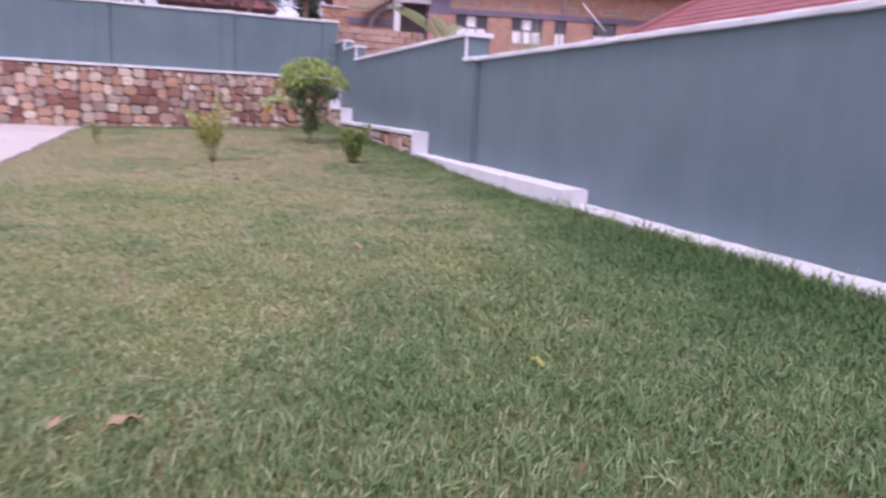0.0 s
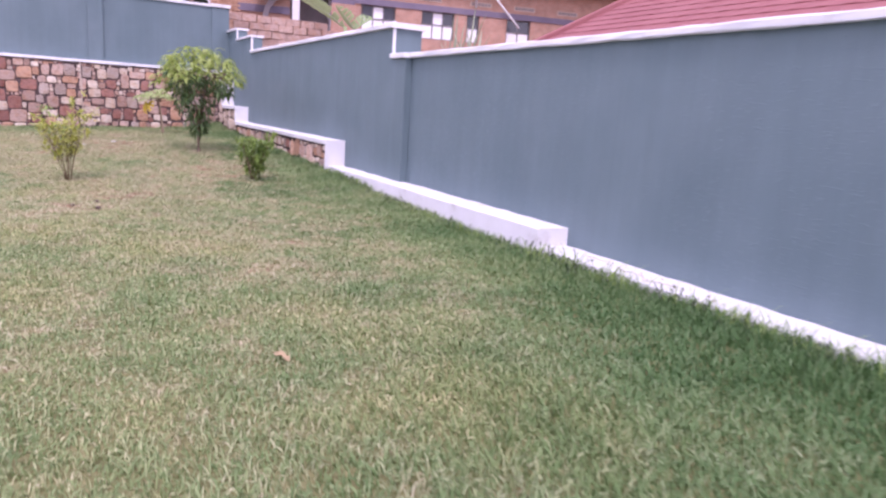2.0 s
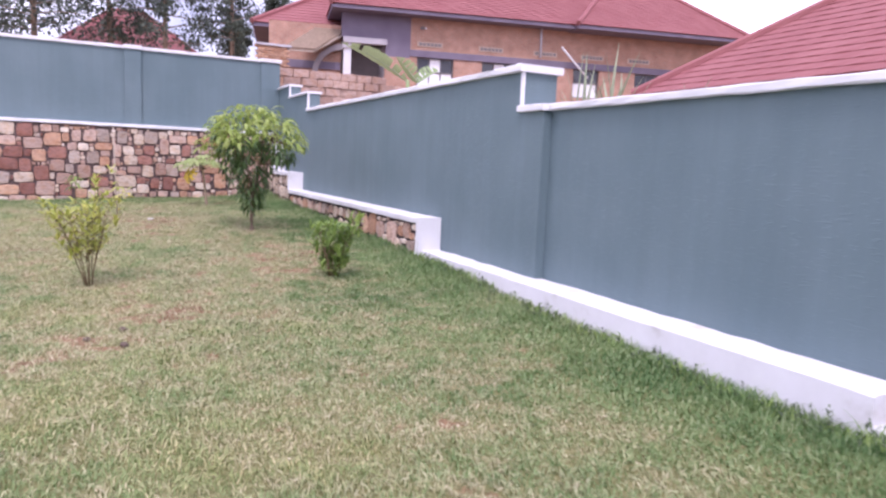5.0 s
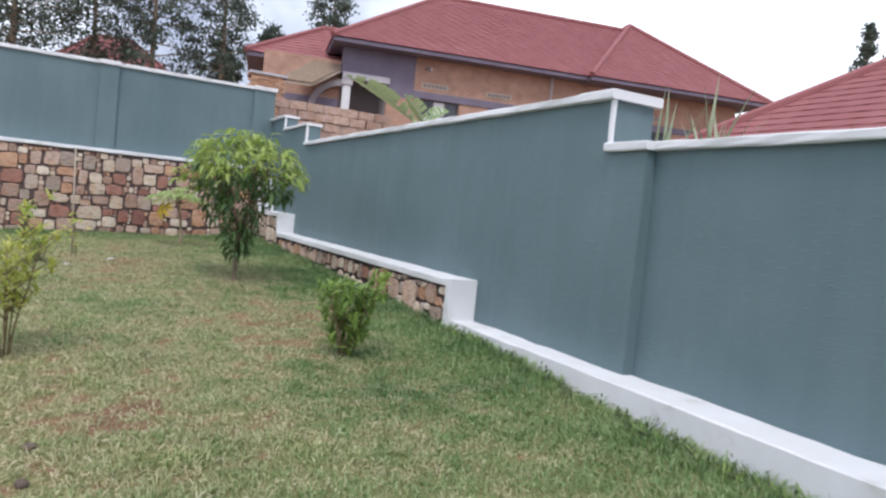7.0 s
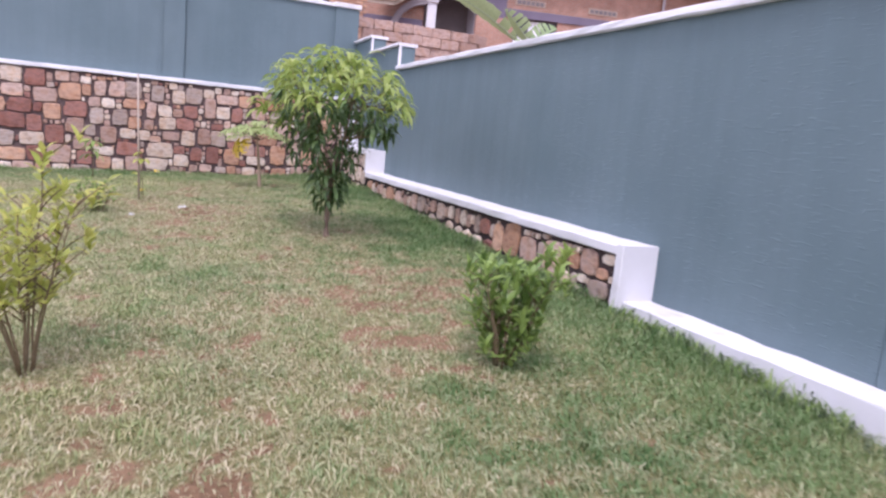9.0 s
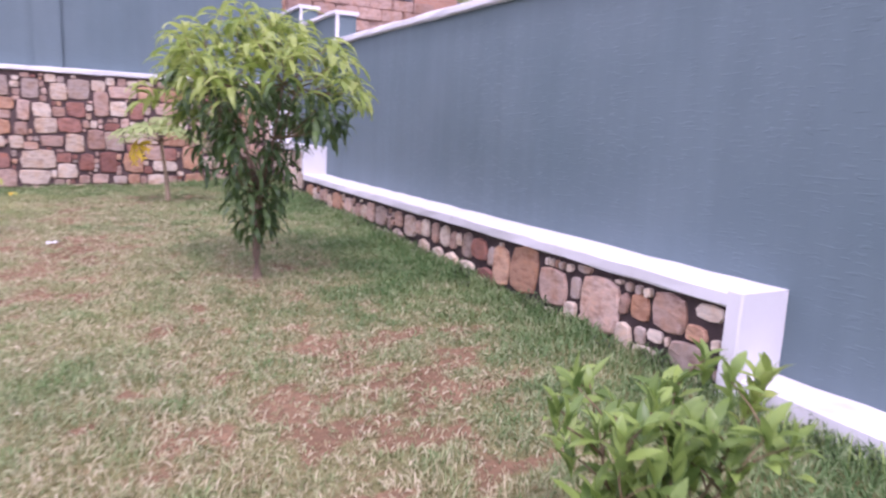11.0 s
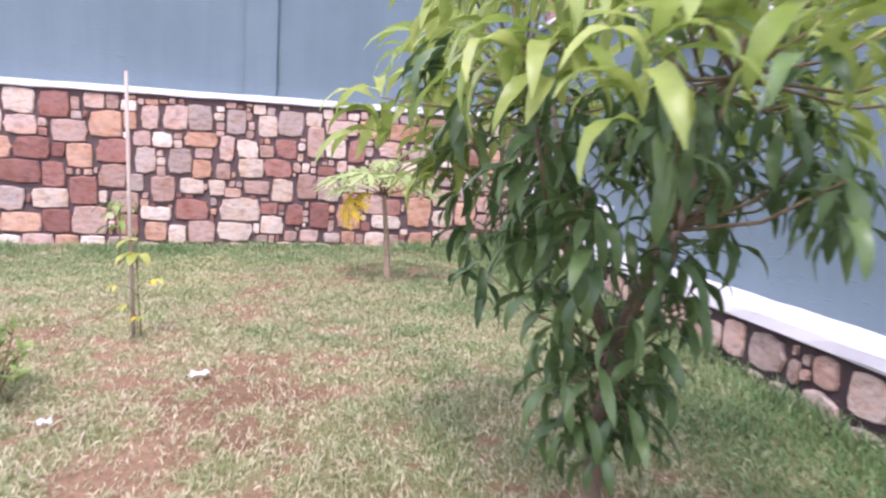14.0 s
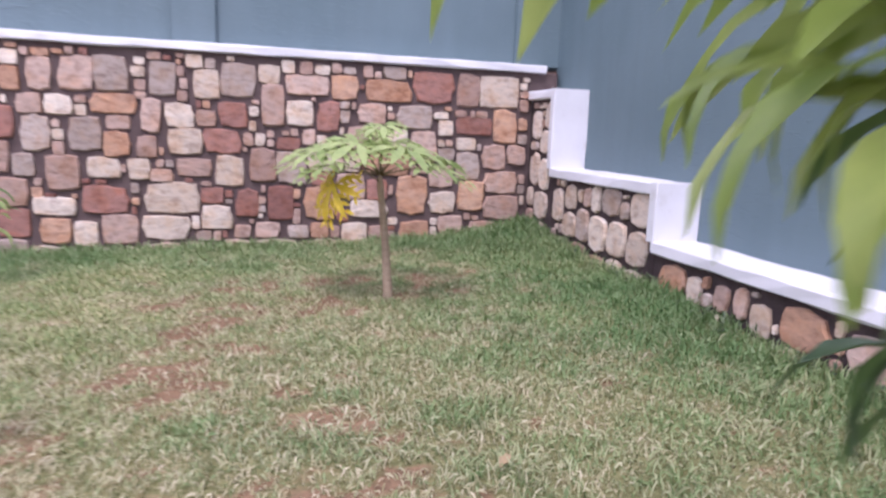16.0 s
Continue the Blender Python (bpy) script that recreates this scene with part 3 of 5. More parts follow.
def build_ledge_debris():
    """Mortar crumbs and dry stalks left lying on the low ledge."""
    rng = random.Random(19)
    bm = bmesh.new()
    for k in range(22):
        x, y, c = rng.uniform(5.12, 5.42), rng.gauss(7.6, 0.5), rng.uniform(0.004, 0.013)
        turn = Matrix.Translation((x, y, 0.383)) @ Matrix.Rotation(rng.uniform(0, 3), 4, "Z")
        add_box(bm, (-c, -0.7 * c, -0.006), (c, 0.7 * c, 0.9 * c), turn)
    tagged(part("mortar_crumbs", bm, PAVING), "crumbs of dry mortar and soil on the white ledge", "rubble", kind="stuff")
    for k in range(5):
        x, y, a, ln = rng.uniform(5.16, 5.38), rng.gauss(7.9, 0.5), rng.uniform(1.0, 2.1), rng.uniform(0.12, 0.30)
        d = Vector((math.cos(a), math.sin(a), 0)) * ln * 0.5
        p = Vector((x, y, 0.389))
        bm = bmesh.new()
        add_tube(bm, [p - d, p + Vector((0, 0, 0.012)), p + d], [0.004, 0.0035, 0.002], 5)
        tagged(part("dry_stalk", bm, STAKE), "dry grass stalk lying on the white ledge", "stalk", "stalks on the ledge")


build_ledge_debris()


# ---- other sides of the yard, never seen ----
tagged(box_part("wall_south", (-9.4, -9.2, -0.3), (5.7, -9.0, 2.6), PLASTER), "plain teal plastered wall", "wall", kind="structure")
tagged(box_part("wall_west", (-9.4, -9.0, -0.3), (-9.2, 27.3, 2.6), PLASTER), "plain teal plastered wall", "wall", kind="structure")


# ---- neighbour's mud-block wall behind the corner ----
blocks = base("mud_block_wall", (8.0, 28.3, 2.6), "unfinished wall of red-brown mud blocks", "wall")
rng = random.Random(21)
bm = bmesh.new()
add_box(bm, (-0.245, -0.11, -0.118), (0.245, 0.11, 0.118), None, 0.022)
for f in bm.faces:
    f.smooth = False
block_me = bpy.data.meshes.new("block")
bm.to_mesh(block_me)
bm.free()
block_me.materials.append(ADOBE)
box_part("clay_joint", (5.46, 28.10, 2.3), (11.8, 28.25, 4.12), CLAY, blocks, label="earth mortar core")
for row in range(10):
    z = 2.50 + row * 0.25
    for k in range(18):
        x = 5.72 + k * 0.515 + (0.25 if row % 2 else 0)
        top = 4.72 - 0.05 * max(0, x - 7.2) + 0.30 * noise.noise((x * 1.1, 3.0, 0))
        if z + 0.09 > top or x > 11.7:
            continue
        ob = new("block", block_me)
        ob.matrix_basis = Matrix.Translation((x, 28.16 + rng.uniform(-0.03, 0.03), z)) @ pose(0, 0, 0, rng.uniform(-3, 3), rng.uniform(-4, 4), rng.uniform(-8, 8)) @ Matrix.Diagonal((rng.uniform(0.98, 1.07), 1, rng.uniform(1.0, 1.09), 1))
        hang(ob, blocks)


VENT = mottled("clay_vent_block", (0.46, 0.36, 0.28), (0.57, 0.46, 0.37), 4, 0.85, 0.2)
ARCH_GREY = mottled("arch_render", (0.24, 0.21, 0.225), (0.33, 0.295, 0.31), 2, 0.8, 0.2)


# ---- houses ----
def course_roof(bm, corners, courses, lift=0.03):
    """One roof slope of overlapping courses: eave left, eave right, ridge right, ridge left."""
    a, b, c, d = [Vector(p) for p in corners]
    nrm = (b - a).cross(d - a).normalized()
    if nrm.z < 0:
        nrm = -nrm
    for k in range(courses):
        s, t = k / courses, (k + 1) / courses
        l0, r0, l1, r1 = a.lerp(d, s), b.lerp(c, s), a.lerp(d, t), b.lerp(c, t)
        w0 = max(1, int((r0 - l0).length / 0.30))
        low, high, under = [], [], []
        for i in range(w0 + 1):
            f = i / w0
            drop = lift * (1.0 if (i + k) % 2 else 0.5)
            low.append(bm.verts.new(l0.lerp(r0, f) + nrm * drop))
            high.append(bm.verts.new(l1.lerp(r1, f) + nrm * 0.004))
            under.append(bm.verts.new(l0.lerp(r0, f) - nrm * 0.01))
        for i in range(w0):
            bm.faces.new((low[i], low[i + 1], high[i + 1], high[i]))
            bm.faces.new((under[i], under[i + 1], low[i + 1], low[i]))


def hip_roof(name, parent, m, u0, u1, v0, v1, z0, z1, hip0, hip1, courses):
    """A hipped roof over a rectangle, in the house's own axes."""
    mid = (v0 + v1) / 2
    p = {"a": (u0, v0, z0), "b": (u1, v0, z0), "c": (u1, v1, z0), "d": (u0, v1, z0), "e": (u0 + hip0, mid, z1), "f": (u1 - hip1, mid, z1)}
    p = {k: m @ Vector(v) for k, v in p.items()}
    roof = hang(new(name), parent)
    roof.empty_display_size = 0.1
    for quad in ("abfe", "cdef", "daee", "bcff"):
        bm = bmesh.new()
        course_roof(bm, [p[q] for q in quad], courses)
        part("roof_slope", bm, TILE, roof)
    for q, r in (("a", "e"), ("b", "f"), ("c", "f"), ("d", "e"), ("e", "f")):
        bm = bmesh.new()
        d = (p[r] - p[q])
        add_tube(bm, [p[q] + Vector((0, 0, 0.03)), p[q] + d * 0.5 + Vector((0, 0, 0.03)), p[r] + Vector((0, 0, 0.03))], [0.11, 0.11, 0.11], 7)
        part("ridge_tile", bm, TILE, roof)
    bm = bmesh.new()
    add_box(bm, (u0 + 0.05, v0 + 0.05, z0 - 0.16), (u1 - 0.05, v1 - 0.05, z0 - 0.02), m)
    part("fascia", bm, PURPLE, roof, "dark fascia and soffit under the eaves")
    return roof


def build_far_house():
    m = Matrix.Translation((9.81, 33.37, 0)) @ Matrix.Rotation(math.atan2(-0.225, 0.974), 4, "Z")
    house = base("house", m @ Vector((8, 0, 3.8)), "orange brick house with purple-grey bands and red tiled hip roof", "house")

    def bx(name, a, b, mat, parent=house, label="", bevel=0.0):
        return box_part(name, a, b, mat, parent, bevel, label, m)

    # main facade, built in strips round the window openings
    wins = [(2.45, 4.0), (5.2, 6.75), (7.35, 7.95), (9.3, 10.5), (12.2, 13.4)]
    bx("wall", (2.15, 0, 6.42), (16.4, 0.25, 7.85), HOUSE_BRICK, label="orange brick wall")
    u = 2.15
    for a, b in wins + [(16.4, 16.4)]:
        if a > u:
            bx("wall", (u, 0.002, 4.95), (a, 0.25, 6.18), HOUSE_BRICK)
        u = b
    bx("wall", (2.15, 0.001, 2.5), (16.4, 0.25, 4.96), HOUSE_BRICK)
    bx("band", (2.15, -0.05, 6.17), (16.4, 0.24, 6.43), PURPLE, label="purple-grey band course")
    bx("wall", (1.15, -0.02, 6.1), (2.16, 0.25, 7.86), PURPLE, label="purple-grey rendered wall")
    bx("wall", (-0.6, -0.02, 6.72), (1.16, 0.25, 7.86), PURPLE)
    bx("wall", (1.15, -0.01, 2.5), (2.16, 0.25, 6.11), HOUSE_BRICK)
    bx("wall", (16.15, 0.25, 2.5), (16.4, 8.2, 7.85), HOUSE_BRICK)
    bx("wall", (-0.6, 8.0, 2.5), (16.15, 8.2, 7.85), HOUSE_BRICK)
    for a, b in wins:
        win = bx("window", (a, 0.10, 6.12), (b, 0.17, 6.18), FRAME_GREY)
        bx("frame", (a, 0.10, 4.95), (a + 0.05, 0.17, 6.12), FRAME_GREY, win)
        bx("frame", (b - 0.05, 0.10, 4.95), (b, 0.17, 6.12), FRAME_GREY, win)
        bx("frame", (a + 0.05, 0.10, 4.95), (b - 0.05, 0.17, 5.0), FRAME_GREY, win)
        bx("frame", (a + 0.05, 0.10, 5.58), (b - 0.05, 0.17, 5.63), FRAME_GREY, win)
        n = 3 if b - a > 1.3 else 2
        w = (b - a - 0.1) / n
        for k in range(n):
            x0 = a + 0.05 + k * w
            if k:
                bx("mullion", (x0 - 0.025, 0.10, 5.0), (x0 + 0.025, 0.165, 6.12), FRAME_GREY, win)
            for z0, z1, up in ((5.0, 5.58, False), (5.63, 6.12, True)):
                lit = not up or (n == 3 and k == 1)
                bx("pane", (x0 + 0.02, 0.13, z0), (x0 + w - 0.02, 0.145, z1), PANE_WHITE if lit else PANE_DARK, win, "bright white pane" if lit else "dark glass pane")
    # ventilation grilles
    for a in (2.45, 5.05, 7.45, 9.6, 11.8):
        grille = bx("vent_block", (a, -0.03, 6.58), (a + 1.05, 0.04, 6.78), VENT, label="pierced clay ventilation blocks")
        for k in range(6):
            # Dark boxes on the face stand in for the shaded openings.
            bx("slot", (a + 0.06 + k * 0.16, -0.045, 6.62), (a + 0.185 + k * 0.16, -0.02, 6.74), DARK_ROOM, grille)
    # porch with pillar, beam and arch
    # The recess's shade is painted into this wall's colour.
    bx("porch_back", (-0.6, 1.6, 2.5), (1.16, 1.8, 6.8), DARK_ROOM, label="shaded porch wall")
    bx("porch_side", (1.14, 0.25, 2.5), (1.3, 1.7, 6.75), TRIM)
    bx("beam", (-0.55, -0.12, 6.52), (1.20, 0.22, 6.74), TRIM, label="grey rendered porch beam")
    bx("pillar", (-0.52, -0.02, 2.6), (-0.22, 0.20, 6.32), WHITE, label="white porch pillar")
    bx("pillar_capital", (-0.57, -0.08, 6.30), (-0.17, 0.24, 6.53), TRIM)
    bm = bmesh.new()
    ring = [(-0.5 + 1.25 * math.cos(a), 5.2 + 1.25 * math.sin(a)) for a in [math.pi * (0.5 + 0.48 * k / 10) for k in range(11)]]
    for (x0, z0), (x1, z1) in zip(ring, ring[1:]):
        vs = [bm.verts.new(m @ Vector(p)) for p in ((x0, -0.02, z0), (x1, -0.02, z1), (-0.5 + (x1 + 0.5) * 0.82, -0.02, 5.2 + (z1 - 5.2) * 0.82), (-0.5 + (x0 + 0.5) * 0.82, -0.02, 5.2 + (z0 - 5.2) * 0.82))]
        f = bm.faces.new(vs)
        e = bmesh.ops.extrude_face_region(bm, geom=[f])["geom"]
        for v in [g for g in e if isinstance(g, bmesh.types.BMVert)]:
            v.co += (m.to_3x3() @ Vector((0, 0.25, 0)))
    part("arch", bm, ARCH_GREY, house, "grey rendered arch")
    lamp = bx("wall_lamp", (2.55, -0.12, 7.26), (2.72, 0.0, 7.36), DARK_ROOM, label="small wall lamp")
    bx("bulb", (2.72, -0.09, 7.27), (2.80, -0.03, 7.34), WHITE, lamp)
    # wing with its own roof and timber canopy
    bx("wall", (-3.4, 0.3, 2.5), (-0.6, 0.55, 7.2), HOUSE_BRICK)
    bx("wall", (-3.4, 0.55, 2.5), (-3.15, 7.5, 7.0), HOUSE_BRICK)
    bx("band", (-3.42, 0.24, 5.45), (-0.62, 0.32, 5.75), PURPLE)
    canopy = bx("canopy", (-2.75, -0.98, 5.90), (-1.70, -0.90, 5.98), TIMBER, label="open slatted timber canopy")
    for k in range(8):
        f = (k + 0.6) / 8
        box_part("slat", (-2.72 + 1.1 * f, -0.95 + f * 1.2, 5.94 + 0.95 * f), (-1.72 + 1.27 * f, -0.91 + f * 1.2, 5.975 + 0.95 * f), TIMBER, canopy, 0, "", m)
    for u0, u1 in ((-2.75, -1.62), (-1.70, -0.45)):
        tube_part("rafter", [m @ Vector((u0, -0.97, 5.94)), m @ Vector(((u0 + u1) / 2, -0.37, 6.42)), m @ Vector((u1, 0.25, 6.90))], [0.06, 0.06, 0.06], TIMBER, canopy, sides=4)
    # Sheet added above the slats so that the gaps between them look dark.
    sheet = bmesh.new()
    low = [sheet.verts.new(m @ Vector(p)) for p in ((-2.80, -1.02, 6.0), (-1.66, -1.02, 6.0), (-0.42, 0.27, 7.0), (-1.64, 0.27, 7.0))]
    high = [sheet.verts.new(v.co + Vector((0, 0, 0.04))) for v in low]
    sheet.faces.new(low)
    sheet.faces.new(high)
    for k in range(4):
        sheet.faces.new((low[k], low[(k + 1) % 4], high[(k + 1) % 4], high[k]))
    part("roof_sheet", sheet, BARK, canopy, "dark brown sheet over the canopy slats")
    bx("beam", (-1.66, 0.2, 6.87), (-0.42, 0.28, 6.97), TIMBER, canopy)
    hip_roof("wing_roof", house, m, -4.1, 2.0, 1.2, 7.2, 7.25, 9.2, 3.0, 1.0, 12)
    hip_roof("roof", house, m, -1.1, 17.2, -0.75, 9.0, 7.85, 11.35, 4.9, 4.3, 36)
    hip_roof("cross_roof", house, m @ Matrix.Rotation(radians(90), 4, "Z"), -1.15, 9.05, -17.25, -8.9, 7.81, 11.60, 5.2, 4.9, 36)
    # broken gutter pipe leaning on the wall
    tube_part("gutter_pipe", [m @ Vector((8.6, -0.25, 7.0)), m @ Vector((9.1, -0.35, 6.45)), m @ Vector((9.75, -0.5, 5.75))], [0.045, 0.045, 0.045], WHITE, house, "loose white rainwater pipe")
    tube_part("downpipe", [m @ Vector((7.7, -0.14, 7.75)), m @ Vector((7.7, -0.14, 7.2)), m @ Vector((7.7, -0.14, 6.5))], [0.05, 0.05, 0.05], TRIM, house, "grey downpipe")


build_far_house()


def build_side_house():
    house = base("house", (17.8, 12, 2.6), "house with a red tiled hip roof beyond the wall", "house")
    for a, b in (((14.1, 1.6, 2.1), (14.35, 18.9, 3.75)), ((14.35, 18.65, 2.1), (21.6, 18.9, 3.75)), ((21.6, 1.6, 2.1), (21.85, 18.9, 3.75)), ((14.35, 1.6, 2.1), (21.6, 1.85, 3.75))):
        box_part("wall", a, b, HOUSE_BRICK, house)
    m = Matrix.Translation((18, 10.25, 0)) @ Matrix.Rotation(radians(90), 4, "Z")
    hip_roof("roof", house, m, -10.2, 10.1, -5.3, 5.3, 3.82, 7.55, 5.3, 5.3, 22)


build_side_house()


def build_distant_house():
    house = base("house", (2.2, 66, 6), "distant house with an orange-red roof among trees", "house")
    box_part("wall", (-1.5, 64, 4.5), (6.5, 70, 9.4), HOUSE_BRICK, house)
    hip_roof("roof", house, Matrix.Translation((2.5, 67, 0)), -4.8, 4.8, -3.8, 3.8, 9.3, 12.6, 3.6, 3.6, 10)


build_distant_house()

# brick pier of the neighbour's unfinished wall
pier = base("brick_pier", (6.0, 31.0, 3.0), "stack of red bricks with a flat cap", "brickwork")
rng = random.Random(8)
bm = bmesh.new()
add_box(bm, (-0.105, -0.05, -0.036), (0.105, 0.05, 0.036), None, 0.006)
brick_me = bpy.data.meshes.new("brick")
bm.to_mesh(brick_me)
bm.free()
brick_me.materials.append(STONES["orange"])
box_part("core", (5.52, 30.98, 2.4), (6.48, 31.3, 5.67), MORTAR, pier)
for row in range(20):
    for k in range(5):
        ob = new("brick", brick_me)
        ob.matrix_basis = Matrix.Translation((5.58 + k * 0.215 - (0.1 if row % 2 else 0), 30.95 + rng.uniform(-0.015, 0.015), 4.05 + row * 0.083))
        hang(ob, pier)
box_part("cap", (5.4, 30.85, 5.67), (6.6, 31.35, 5.75), TRIM, pier, 0.01)


# ---- mango tree ----
def aim(at, azimuth, tilt, roll=0.0, scale=1.0):
    return Matrix.Translation(at) @ Matrix.Rotation(azimuth, 4, "Z") @ Matrix.Rotation(-tilt, 4, "Y") @ Matrix.Rotation(roll, 4, "X") @ Matrix.Scale(scale, 4)


def build_mango():
    rng = random.Random(31)
    x0, y0 = 3.20, 19.67
    z0 = yard(x0, y0) - 0.02
    tree = base("mango_tree", (x0, y0, z0), "young mango tree with drooping dark leaves and lime new growth", "tree")
    trunk = tube_part("trunk", [(x0, y0, z0 - 0.05), (x0 - 0.005, y0, z0 + 0.05), (x0 - 0.01, y0, z0 + 0.25), (x0, y0 + 0.01, z0 + 0.55), (x0 + 0.02, y0, z0 + 0.85)],
                      [0.058, 0.046, 0.036, 0.032, 0.028], BARK, tree, "brown bark trunk")
    crown = hang(new("crown"), tree)
    crown.empty_display_size = 0.1
    nodes = []
    for k in range(46):
        a = k * 2.39996 + rng.uniform(-0.2, 0.2)
        r = 0.96 * math.sqrt((k + 0.5) / 46)
        z = 2.75 - 0.60 * (r / 0.96) ** 2 + rng.uniform(-0.12, 0.10)
        nodes.append((r * math.cos(a) + 0.01, r * math.sin(a), z, "new", 13))
    for dx, dy, z in ((-0.46, 0.74, 2.24), (-0.36, 0.88, 2.02), (-0.12, 0.95, 2.2), (-0.52, 0.58, 1.95), (0.2, 0.15, 2.74), (0.32, -0.1, 2.72), (0.1, 0.05, 2.78), (-0.55, 0.80, 2.42), (-0.30, 0.85, 2.40), (-0.40, 0.58, 2.0), (-0.44, 0.66, 1.92), (-0.30, 0.55, 2.1), (-0.55, -0.35, 2.25), (-0.5, -0.6, 2.2), (-0.42, 0.80, 2.56)):
        nodes.append((dx, dy, z, "new", 9))
    for k in range(50):
        a = k * 2.39996 + 0.8
        r = 0.18 + 0.58 * rng.random() ** 0.8
        nodes.append((r * math.cos(a), r * math.sin(a), 1.72 + 0.50 * rng.random() + 0.12 * r, "old", 10))
    for k in range(34):
        a = k * 2.39996 + 2.0
        z = 0.96 + 0.80 * k / 34
        r = 0.07 + 0.30 * (z - 0.9)
        nodes.append((r * math.cos(a), r * math.sin(a), z, "old", 7))
    for dx, dy, z in ((-0.42, 0.60, 1.84), (-0.36, 0.66, 1.64), (-0.34, 0.5, 1.50), (-0.20, 0.62, 1.75)):
        nodes.append((dx, dy, z, "old", 9))
    shapes = {"new": [], "old": []}
    for kind, mat, big in (("new", MANGO_NEW, 1.0), ("old", MANGO_OLD, 0.84)):
        for k in range(5):
            vs, fs = leaf_points(big * rng.uniform(0.25, 0.34), big * rng.uniform(0.046, 0.060), radians(rng.uniform(5, 40)), radians(rng.uniform(70, 125)), 0.3, 7, 0.25, 0.5)
            shapes[kind].append((vs, fs, mesh_of("leaf", vs, fs, mat)))
    rest = {"new": Gather(), "old": Gather()}
    twigs = bmesh.new()
    limbs = [[(x0 + 0.02, y0, z0 + 0.82), (x0 + 0.26 * math.cos(a), y0 + 0.26 * math.sin(a), 1.75), (x0 + 0.42 * math.cos(a), y0 + 0.42 * math.sin(a), 2.2)] for a in (0.4, 1.9, 3.4, 5.0)]
    for pts in limbs:
        tube_part("limb", pts, [0.024, 0.016, 0.010], BARK, tree, sides=6)
    made = 0
    for dx, dy, z, kind, count in nodes:
        p = Vector((x0 + dx, y0 + dy, z))
        if p.x < 2.52 and 17.5 < p.y < 20.0:
            continue
        best = min((Vector(q) for pts in limbs for q in pts), key=lambda q: (q - p).length + 0.8 * max(0, q.z - p.z + 0.1))
        mid = best.lerp(p, 0.55) + Vector((0, 0, -0.05))
        add_tube(twigs, [best, mid, p], [0.007, 0.005, 0.0035], 5)
        out = math.atan2(dy, dx)
        for k in range(count):
            az = k * 2.39996 + rng.uniform(-0.3, 0.3)
            if math.hypot(dx, dy) > 0.4 and rng.random() < 0.45:
                az = out + rng.uniform(-1.2, 1.2)
            tilt = radians(rng.uniform(-25, 30) if kind == "new" else rng.uniform(-65, 0))
            at = p + Vector((0, 0, -0.018 * k + 0.04))
            m = aim(at, az, tilt, rng.uniform(-0.35, 0.35), rng.uniform(0.75, 1.12))
            use = kind
            if kind == "new" and dx > -0.35 and (k >= 11 or (z < 2.15 and rng.random() < 0.3)):
                use = "old"
            vs, fs, me = rng.choice(shapes[use])
            if made < 300 and p.x < x0 + 0.15:
                ob = new("leaf", me)
                ob.matrix_basis = m
                hang(ob, crown)
                made += 1
            else:
                rest[use].add(vs, fs, m)
    part("twig_mesh", twigs, TWIG, crown, "thin green-brown twigs", smooth=True)
    rest["new"].done("young_foliage", MANGO_NEW, crown, "lime green young leaves", "stuff")
    rest["old"].done("old_foliage", MANGO_OLD, crown, "dark green mature leaves", "stuff")


build_mango()


